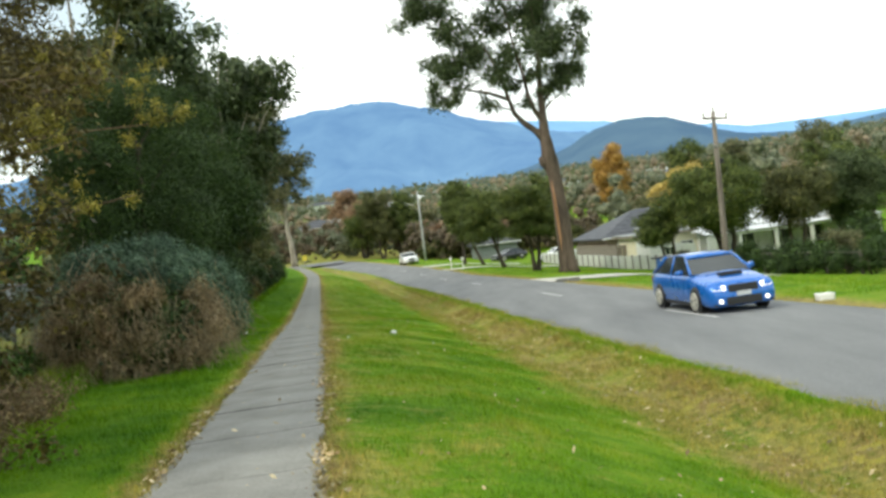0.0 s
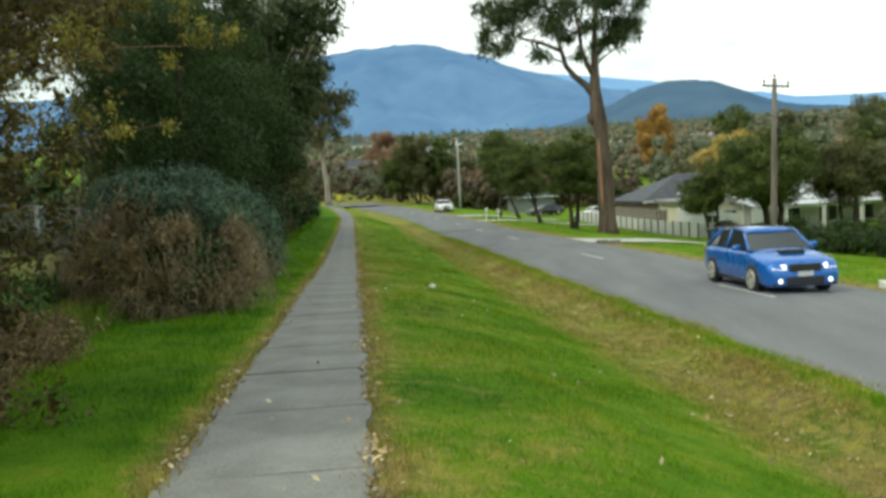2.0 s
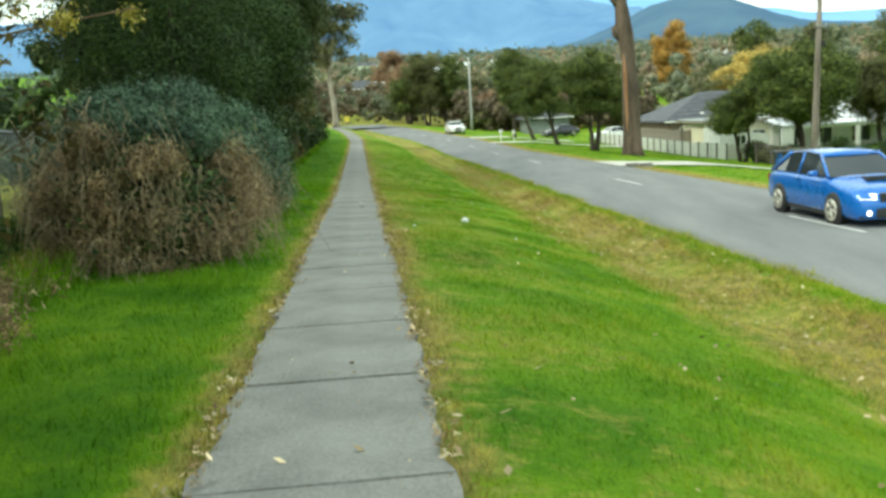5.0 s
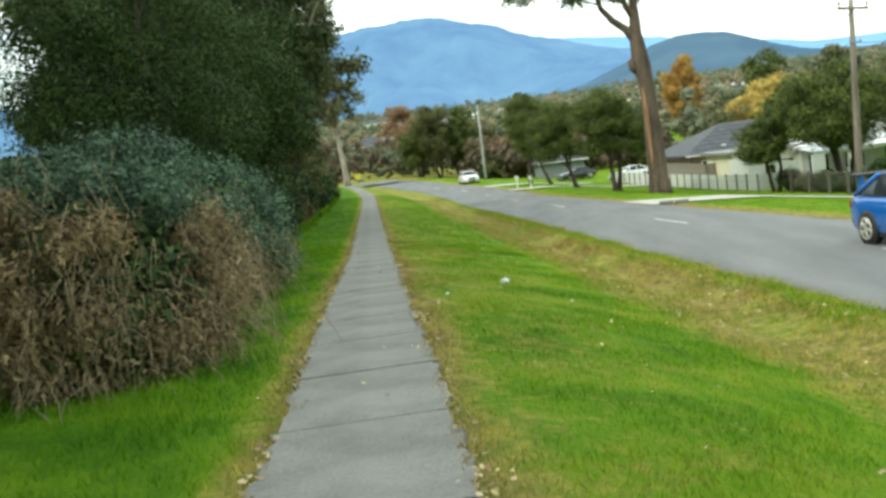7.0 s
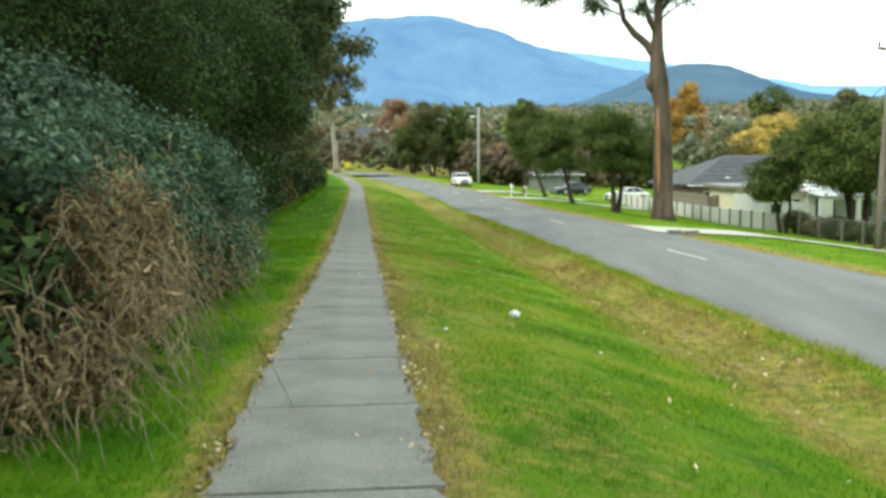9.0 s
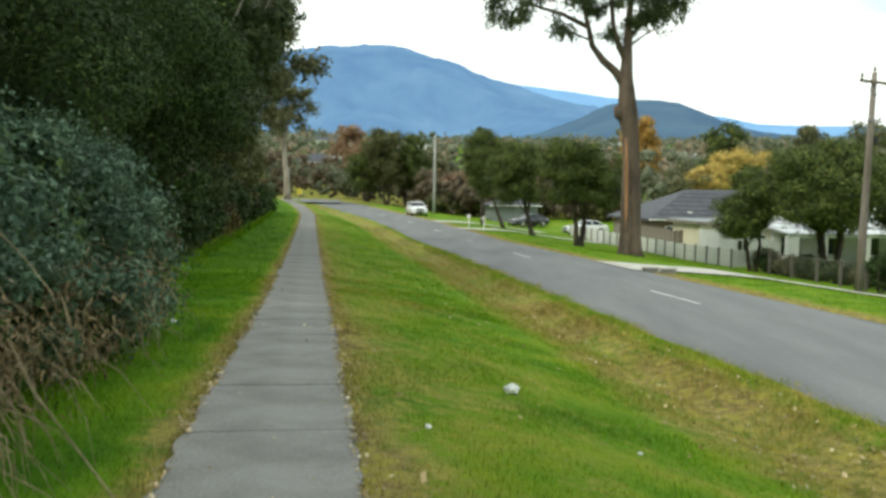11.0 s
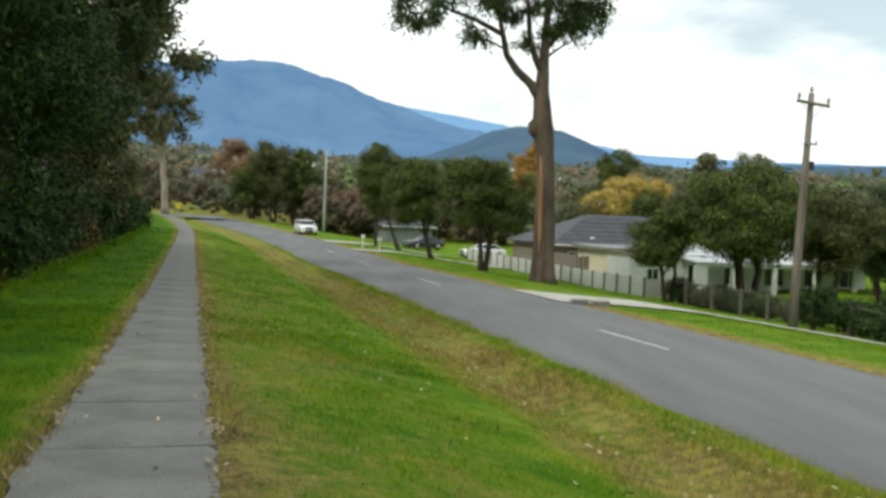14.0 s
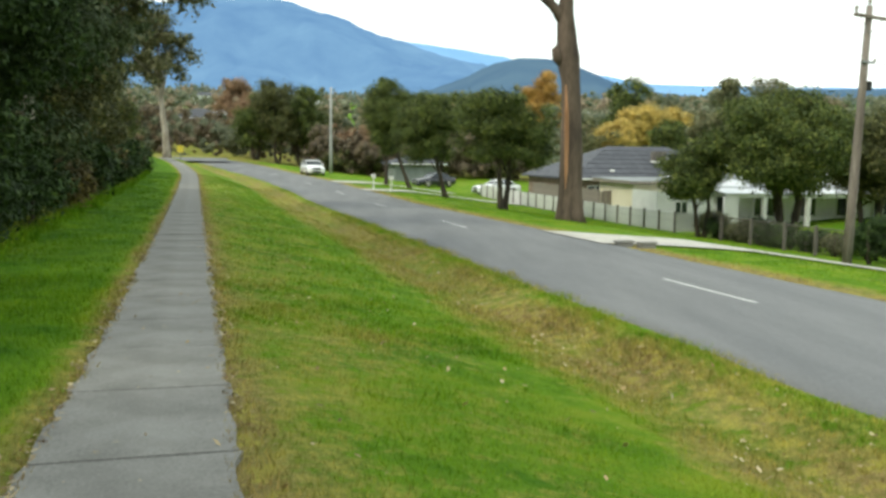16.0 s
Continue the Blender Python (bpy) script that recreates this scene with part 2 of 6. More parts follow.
M_FAR = distant("hazed_far_range", (0.05, 0.085, 0.13), (0.085, 0.13, 0.18), (0.22, 0.45, 0.82), 0.60)
M_MAIN = distant("hazed_blue_range", (0.012, 0.024, 0.036), (0.055, 0.085, 0.095), (0.185, 0.36, 0.70), 0.50)
M_HILL = distant("hazed_dark_hill", (0.02, 0.035, 0.04), (0.05, 0.075, 0.07), (0.15, 0.28, 0.56), 0.30)


# ---------------------------------------------------------------- mesh helpers
def mesh_from(name, verts, faces, mat, smooth=False):
    me = bpy.data.meshes.new(name)
    me.from_pydata([tuple(v) for v in verts], [], [tuple(f) for f in faces])
    me.materials.append(mat)
    if smooth:
        me.polygons.foreach_set("use_smooth", [True] * len(me.polygons))
    me.update()
    return me


def mesh_np(name, verts, loops_per_face, mat, smooth=False):
    """Unshared faces of 3 or 4 corners, in order, from an array of corners."""
    v = np.asarray(verts, np.float32).reshape(-1, 3)
    k, nf = loops_per_face, len(v) // loops_per_face
    me = bpy.data.meshes.new(name)
    me.vertices.add(len(v))
    me.vertices.foreach_set("co", v.ravel())
    me.loops.add(len(v))
    me.loops.foreach_set("vertex_index", np.arange(len(v), dtype=np.int32))
    me.polygons.add(nf)
    me.polygons.foreach_set("loop_start", np.arange(0, len(v), k, dtype=np.int32))
    me.materials.append(mat)
    me.update(calc_edges=True)
    return me


def thing(name, place, label, category, group="", kind="", turn=0.0):
    ob = new(name)
    ob.empty_display_size = 0.3
    ob.matrix_world = Matrix.Translation(place) @ Matrix.Rotation(radians(turn), 4, "Z")
    return tagged(ob, label, category, group, kind)


def part(name, me, parent, label="", m=None):
    """Links mesh data as one mesh object under a thing or a part, in the parent's own axes."""
    if isinstance(me, tuple):
        me = mesh_from(name, me[0], me[1], me[2])
    ob = new(name, me)
    ob.parent = parent
    if m is not None:
        ob.matrix_basis = m
    if label:
        ob["label"] = label
    return ob


def bm_mesh(bm, name, mat, smooth=False):
    me = bpy.data.meshes.new(name)
    bm.to_mesh(me)
    bm.free()
    me.materials.append(mat)
    if smooth:
        me.polygons.foreach_set("use_smooth", [True] * len(me.polygons))
    return me


def box(name, sx, sy, sz, mat, bevel=0.01, at_base=True, taper=1.0, segs=1):
    bm = bmesh.new()
    bmesh.ops.create_cube(bm, size=1)
    for v in bm.verts:
        v.co = Vector((v.co.x * sx, v.co.y * sy, (v.co.z + (0.5 if at_base else 0)) * sz))
        if v.co.z > sz * 0.4:
            v.co.x *= taper
            v.co.y *= taper
    if bevel:
        bmesh.ops.bevel(bm, geom=list(bm.edges), offset=bevel, segments=segs, affect="EDGES")
    return bm_mesh(bm, name, mat)


def tube_arrays(pts, radii, seg=8, wob=0.0, rnd=None):
    pts = [Vector(p) for p in pts]
    verts, faces = [], []
    for i, p in enumerate(pts):
        d = (pts[min(i + 1, len(pts) - 1)] - pts[max(i - 1, 0)]).normalized()
        x = d.cross(Vector((0.31, 0.95, 0.05))).normalized()
        y = d.cross(x)
        for k in range(seg):
            a = 2 * math.pi * k / seg
            r = radii[i] * (1 + (rnd.uniform(-wob, wob) if rnd else 0))
            verts.append(p + x * (r * math.cos(a)) + y * (r * math.sin(a)))
    for i in range(len(pts) - 1):
        for k in range(seg):
            a, b = i * seg + k, i * seg + (k + 1) % seg
            faces.append((a, b, b + seg, a + seg))
    faces.append(tuple(range(seg))[::-1])
    faces.append(tuple(range((len(pts) - 1) * seg, len(pts) * seg)))
    return verts, faces


def tube(name, pts, radii, mat, seg=8, wob=0.0, rnd=None):
    v, f = tube_arrays(pts, radii, seg, wob, rnd)
    return mesh_from(name, v, f, mat, True)


def tubes(name, many, mat, seg=4):
    """Many thin stems in one mesh."""
    V, F = [], []
    for pts, radii in many:
        v, f = tube_arrays(pts, radii, seg)
        k = len(V)
        V += v
        F += [tuple(i + k for i in q) for q in f]
    return mesh_from(name, V, F, mat, True)


def leaf_quads(rng, centres, radii, count, size, long=2.2, shell=0.55, droop=0.0, form=0.8):
    """Leaves as small pointed blades, denser towards the outside of each clump."""
    centres, radii = np.asarray(centres, float), np.asarray(radii, float)
    vol = radii.prod(1) ** 0.75
    pick = rng.choice(len(centres), count, p=vol / vol.sum())
    d = rng.normal(size=(count, 3))
    d /= np.linalg.norm(d, axis=1)[:, None]
    r = shell + (1 - shell) * rng.random(count)
    r *= 1 + 0.16 * rng.normal(size=count)
    p = centres[pick] + d * radii[pick] * r[:, None]
    n = d * form + rng.normal(size=(count, 3)) * 0.42
    n[:, 2] += 0.35 * form
    n /= np.linalg.norm(n, axis=1)[:, None]
    a = rng.normal(size=(count, 3)) + d * 0.35
    a[:, 2] -= droop
    a -= n * (a * n).sum(1)[:, None]
    a /= np.linalg.norm(a, axis=1)[:, None]
    b = np.cross(n, a)
    h = size * (0.6 + 0.8 * rng.random(count))[:, None]
    w = h / long
    q = np.stack([p - a * h * 0.5 - b * w * 0.5, p - a * h * 0.5 + b * w * 0.5, p + a * h * 0.5], 1)
    return q


def foliage(name, rng, centres, radii, count, size, mat, **more):
    return mesh_np(name, leaf_quads(rng, centres, radii, count, size, **more), 3, mat)

# ---------------------------------------------------------------- ground, road, footpath
def spaced(stops):
    out = []
    for a, b, step in stops:
        out += list(np.arange(a, b, step))
    return np.array(out + [stops[-1][1]])


US = spaced(((-4000, -500, 500), (-500, -100, 50), (-100, -20, 8), (-20, -4, 1), (-4, 14.6, 0.3), (14.6, 30, 0.8), (30, 100, 6), (100, 500, 40), (500, 4000, 500)))
SS = spaced(((-3000, -200, 700), (-200, -40, 40), (-40, -2, 2), (-2, 45, 0.4), (45, 150, 2), (150, 500, 15), (500, 1600, 70), (1600, 4200, 300)))


def dryness(u, s):
    """How much of the grass is dead: the drain beside the road, the path's edges, patches."""
    b, a = road_shift(s), path_shift(s)
    wear = float(np.interp(s, (4, 14, 22, 40), (0.28, 0.34, 0.48, 0.42)))
    d = float(np.interp(u, (a, a + 0.62, a + 0.9, 3.9 + b, 4.7 + b, 5.9 + b, 6.35 + b, 6.8 + b, 7.2 + b), (0.85, 0.78, wear, 0.20, 0.60, 0.68, 0.36, 0.55, 0.9)))
    if u < a:
        # Below zero: greener grass, darkened also to paint the trees' shade on it.
        d = float(np.interp(a - u, (0, 0.62, 0.95, 2.6, 3.6), (0.85, 0.74, 0.02, -0.12, 0.55)))
    if s < 11 and u < a - 1.9:
        d += 0.5 * min(1.0, (a - 1.9 - u) / 0.6)
    if u > ROAD_OUT + b:
        d = float(np.interp(u - ROAD_OUT - b, (0, 0.5, 0.9, 1.6, 12), (0.9, 0.85, 0.55, 0.22, 0.25)))
    if s > 131 or abs(u) > 60:
        d = 0.6 if s < 230 and abs(u) < 60 else 0.15
    return d + 0.20 * noise.noise((u * 0.8, s * 0.45, 3.0)) + 0.18 * noise.noise((u * 2.4, s * 1.6, 6.0))


g_verts, g_dry = [], []
for s in SS:
    for u in US:
        z = ground_z(u, s)
        b = road_shift(s)
        if ROAD_IN + 0.35 + b < u < ROAD_OUT - 0.35 + b and s < 134:
            z -= 0.12
        elif abs(u - path_shift(s)) < 0.5 and -6 < s < 126:
            z -= 0.03
        elif abs(u) < 40 and abs(s) < 160:
            z += 0.012 * noise.noise((u * 0.9, s * 0.4, 0)) + 0.012 * noise.noise((u * 3.1, s * 2.2, 5))
        else:
            z += 1.5 * noise.noise((u * 0.02, s * 0.02, 1))
        g_verts.append(at(u, s, z))
        g_dry.append(dryness(u, s))
nu = len(US)
g_faces = [(j * nu + i, j * nu + i + 1, (j + 1) * nu + i + 1, (j + 1) * nu + i) for j in range(len(SS) - 1) for i in range(nu - 1)]
g_me = mesh_from("ground", g_verts, g_faces, M_GRASS, True)
g_me.attributes.new("dry", "FLOAT", "POINT").data.foreach_set("value", g_dry)
tagged(new("ground", g_me), "grassy ground sloping from footpath to road and valley", "ground", kind="structure")

# road sheet
r_s = spaced(((-60, 0, 4), (0, 60, 1), (60, 136, 2)))
r_u = np.array([0, 0.012] + list(np.linspace(0.09, 0.91, 9)) + [0.988, 1])
r_verts = []
for s in r_s:
    b = road_shift(s)
    for k in r_u:
        wob = 0.16 * noise.noise((s * 0.55, 7.0, 0)) + 0.07 * noise.noise((s * 2.3, 4.0, 0)) if k < 0.02 else (0.10 * noise.noise((s * 0.5, 2.0, 0)) if k > 0.98 else 0)
        u = ROAD_IN + b - 0.1 + k * (ROAD_OUT - ROAD_IN + 0.2) + wob
        r_verts.append(at(u, s, road_z(s) - 0.02 * (u - ROAD_IN - b) + (-0.16 if k in (0, 1) else 0.025) + 0.05 * math.sin(math.pi * k)))
n_u = len(r_u)
r_faces = [(j * n_u + i, j * n_u + i + 1, (j + 1) * n_u + i + 1, (j + 1) * n_u + i) for j in range(len(r_s) - 1) for i in range(n_u - 1)]
road = tagged(new("road", mesh_from("road", r_verts, r_faces, M_ROAD, True)), "grey worn asphalt road with broken centre line", "road", kind="structure")


def strip(name, u0, u1, s0, s1, mat, lift, steps=6):
    v, f = [], []
    for i in range(steps + 1):
        s = s0 + (s1 - s0) * i / steps
        b = road_shift(s)
        for u in (u0, u1):
            k = (u + b - (ROAD_IN + b - 0.1)) / (ROAD_OUT - ROAD_IN + 0.2)
            v.append(at(u + b, s, road_z(s) - 0.02 * (u - ROAD_IN) + 0.02 + 0.05 * math.sin(math.pi * k) + lift))
        if i:
            f.append((2 * i - 2, 2 * i - 1, 2 * i + 1, 2 * i))
    return mesh_from(name, v, f, mat)


for s0, s1 in ((19.9, 23.1), (33.9, 37.2), (51.7, 55.1), (66.2, 69.5), (80, 83.2), (93, 96.2), (106, 109.2)):
    part("centre_line_dash", strip("centre_line_dash", 9.80, 9.90, s0, s1, M_PAINT, 0.006), road)

# side street at the far end
v, f = [], []
for i, u in enumerate(np.linspace(-60, 4, 17)):
    for s in (124.5, 133):
        v.append(at(u, s, road_z(128) + 0.06 + (0.02 if s < 130 else 0.3) + 0.012 * (-u)))
    if i:
        f.append((2 * i - 2, 2 * i, 2 * i + 1, 2 * i - 1))
tagged(new("side_road", mesh_from("side_road", v, f, M_ROAD)), "asphalt side street joining the road", "road", kind="structure")

# footpath of concrete slabs
PATH_W = 1.10
footpath = thing("footpath", at(0, 0), "narrow concrete footpath with cracked slab joints", "footpath", kind="structure")
slab_shapes = []
for k in range(6):
    rnd = random.Random(40 + k)
    bm = bmesh.new()
    n_y = 9
    top = []
    for j in range(n_y + 1):
        y = (-0.819 + 1.638 * j / n_y) * (1.0, 0.996, 1.0, 0.993, 0.998, 0.996)[k]
        row = []
        for i, x in enumerate((-PATH_W / 2, -PATH_W / 6, PATH_W / 6, PATH_W / 2)):
            e = rnd.uniform(-0.040, 0.032) * (1 if i else -1) if i in (0, 3) else 0
            row.append(bm.verts.new((x + e, y + (rnd.uniform(-0.006, 0.006) if j in (0, n_y) else 0), -0.008 if (i in (0, 3) or j in (0, n_y)) else 0)))
        top.append(row)
    for j in range(n_y):
        for i in range(3):
            bm.faces.new((top[j][i], top[j][i + 1], top[j + 1][i + 1], top[j + 1][i]))
    edge = [e for e in bm.edges if e.is_boundary]
    low = bmesh.ops.extrude_edge_only(bm, edges=edge)
    for g in low["geom"]:
        if isinstance(g, bmesh.types.BMVert):
            g.co.z -= 0.07
    slab_shapes.append(bm_mesh(bm, "slab", M_SLAB))
rnd = random.Random(7)
origin_inv = Matrix.Translation(at(0, 0)).inverted()
for k in range(80):
    s = -5.57 + 1.66 * k
    c0, c1 = at(path_shift(s), s, path_z(s)), at(path_shift(s + 1), s + 1, path_z(s + 1))
    d = (c1 - c0).normalized()
    slope = math.asin(d.z)
    m = Matrix.Translation(c0 + Vector((0, 0, 0.022 + rnd.uniform(-0.003, 0.003)))) @ Matrix.Rotation(math.atan2(-d.x, d.y), 4, "Z") @ Matrix.Rotation(slope + rnd.uniform(-0.0025, 0.0025), 4, "X") @ Matrix.Rotation(rnd.uniform(-0.004, 0.004), 4, "Y")
    part("slab", slab_shapes[k % 6], footpath, m=origin_inv @ m)

# driveway over the far verge, with a culvert
v, f = [], []
for i in range(13):
    k = i / 12
    for side in (0, 1):
        u = 12.5 + 10.7 * k
        s = (50.6 - 4.0 * k - 1.5 * k * k + 2.0 * max(0, 0.2 - k)) if side else (46.6 - 5.0 * k - 0.5 * k * k - 4.0 * max(0, 0.2 - k))
        v.append(at(u, s, ground_z(u, s) + 0.06))
    if i:
        f.append((2 * i - 2, 2 * i, 2 * i + 1, 2 * i - 1))
tagged(new("driveway", mesh_from("driveway", v, f, M_DRIVE)), "pale concrete driveway crossing the far verge", "driveway", kind="structure")
for s0, u1 in ((86.5, 27), (97, 24)):
    v, f = [], []
    for i in range(9):
        k = i / 8
        for side in (0, 1):
            u = 12.65 + road_shift(s0) + (u1 - 12.65) * k
            s = s0 + 3.0 * side + 2.0 * k
            v.append(at(u, s, ground_z(u, s) + 0.06))
        if i:
            f.append((2 * i - 2, 2 * i, 2 * i + 1, 2 * i - 1))
    tagged(new("driveway", mesh_from("driveway", v, f, M_DRIVE)), "pale concrete driveway between lawns", "driveway", kind="structure")
for u, s in ((13.0, 45.4), (13.5, 44.9)):
    c = thing("culvert_block", at(u, s) - Vector((0, 0, 0.1)), "weathered concrete culvert headwall beside the driveway", "culvert", turn=HEADING)
    part("wall", box("wall", 0.55, 0.22, 0.24, M_SLAB, 0.03), c)
    part("cap", box("cap", 0.62, 0.28, 0.06, M_SLAB, 0.015), c, m=pose(0, 0, 0.242))


# ---------------------------------------------------------------- mountains
def ridge(name, label, azs, els, dist, depth, mat, seed, rough, foot=3.2):
    el = lambda a: float(np.interp(a, azs, els))
    a_all = np.arange(azs[0], azs[-1] + 0.01, 0.22)
    prof = np.linspace(0, 1, 26)
    v, f = [], []
    for i, a in enumerate(a_all):
        for j, p in enumerate(prof):
            r = dist - depth + p * depth * 1.25
            top = math.tan(radians(el(a))) * dist
            low = math.tan(radians(foot)) * (dist - depth) * 0.75
            k = p / 0.8
            shape = math.sin(min(k, 1.25) * math.pi / 2) ** 1.15
            x, y = math.radians(a) * dist * 0.0022, r * 0.0022
            g = noise.fractal((x + seed, y * 0.7, seed), 1.0, 2.0, 5)
            gully = abs(noise.noise((x * 1.7 + seed, y * 0.45, 2.0)))
            h = low + (top - low) * shape + rough * (g - 0.8 * gully) * min(1, (1 - abs(shape - 0.5) * 1.5)) + rough * 0.06 * noise.noise((x * 14, y * 14, seed))
            u, s = math.sin(radians(a)) * r, math.cos(radians(a)) * r
            v.append(at(u, s, h))
    m = len(prof)
    f = [(i * m + j, (i + 1) * m + j, (i + 1) * m + j + 1, i * m + j + 1) for i in range(len(a_all) - 1) for j in range(m - 1)]
    return tagged(new(name, mesh_from(name, v, f, mat, True)), label, "mountain", kind="structure")


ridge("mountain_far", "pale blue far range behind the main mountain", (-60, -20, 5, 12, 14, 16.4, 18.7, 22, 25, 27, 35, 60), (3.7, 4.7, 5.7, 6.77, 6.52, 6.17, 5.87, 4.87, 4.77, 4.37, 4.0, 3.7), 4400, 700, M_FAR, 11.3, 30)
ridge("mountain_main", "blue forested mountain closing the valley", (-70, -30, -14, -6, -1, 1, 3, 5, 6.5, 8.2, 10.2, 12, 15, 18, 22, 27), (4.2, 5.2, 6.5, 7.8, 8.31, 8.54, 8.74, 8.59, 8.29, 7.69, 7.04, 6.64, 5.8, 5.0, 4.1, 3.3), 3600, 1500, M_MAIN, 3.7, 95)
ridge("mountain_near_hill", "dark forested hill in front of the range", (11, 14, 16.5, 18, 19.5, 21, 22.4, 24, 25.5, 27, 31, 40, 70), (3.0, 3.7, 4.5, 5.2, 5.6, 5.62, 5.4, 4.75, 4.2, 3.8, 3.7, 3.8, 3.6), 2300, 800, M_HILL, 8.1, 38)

# ---------------------------------------------------------------- trees and shrubs
def crown_clumps(rng, cen, rad, n, size):
    d = rng.normal(size=(n, 3))
    d /= np.linalg.norm(d, axis=1)[:, None]
    c = np.array(cen) + d * np.array(rad) * (rng.random(n) ** 0.45)[:, None] * 0.85
    r = size * (0.65 + 0.7 * rng.random((n, 1))) * np.array([[1, 1, 0.72]])
    return c, r


def limb_to(rng, a, b, r0, r1, n=5, sag=0.12):
    a, b = Vector(a), Vector(b)
    pts, rad = [], []
    ln = (b - a).length
    for i in range(n + 1):
        k = i / n
        p = a.lerp(b, k)
        j = sag * ln * 0.35 * math.sin(math.pi * k)
        p += Vector((rng.normal() * j * 0.5, rng.normal() * j * 0.5, -j * 0.6))
        pts.append(p)
        rad.append(r0 + (r1 - r0) * k)
    return pts, rad


def tree(name, label, u, s, cen, rad, clumps, clump_r, count, leaf, mat, bark, trunk=(0.2, 1.8), stems=1, seed=1, group="", long=2.0, lean=(0, 0), shell=0.45, limbs=7, category="tree", droop=0.2, base=None):
    """A tapered trunk, limbs that reach into the crown, and a crown of leaf clumps. cen, rad: crown, from the base."""
    rng = np.random.default_rng(seed)
    t = thing(name, base or at(u, s, ground_z(u, s) - 0.05), label, category, group, turn=HEADING)
    c, r = crown_clumps(rng, cen, rad, clumps, clump_r)
    r0, fork = trunk
    for k in range(stems):
        a = 2 * math.pi * k / stems + rng.random()
        off = Vector((math.cos(a), math.sin(a), 0)) * (0.22 if stems > 1 else 0)
        splay = off * (2.6 if stems > 1 else 0)
        head = Vector((lean[0], lean[1], fork)) + splay
        pts, rr = limb_to(rng, off, head, r0 * 1.25, r0 * 0.8, 6, 0.06)
        rr[0] *= 1.25
        top = Vector((cen[0], cen[1], cen[2] + rad[2] * 0.5)) + splay
        p2, r2 = limb_to(rng, pts[-1], top, r0 * 0.8, r0 * 0.12, 6, 0.1)
        part("trunk", tube("trunk", pts + p2[1:], rr + r2[1:], bark, 9, 0.07, rng), t)
        for j in range(max(2, limbs // stems)):
            q = c[rng.integers(len(c))]
            i0 = int(rng.integers(len(pts) - 2, len(pts) + 2))
            st = (pts + p2[1:])[i0]
            part("limb", tube("limb", *limb_to(rng, st, q, r0 * 0.42, r0 * 0.06), bark, 6), t)
    part("crown", foliage("crown", rng, c, r, count, leaf, mat, long=long, shell=shell, droop=droop), t)
    return t


# --- the tall gum on the far verge
M_STREAK = surface("orange_brown_streak", (0.20, 0.095, 0.045), (0.40, 0.22, 0.12), 2, 14, 0.8, 0.4, 0.01, stretch=(1, 1, 0.15))


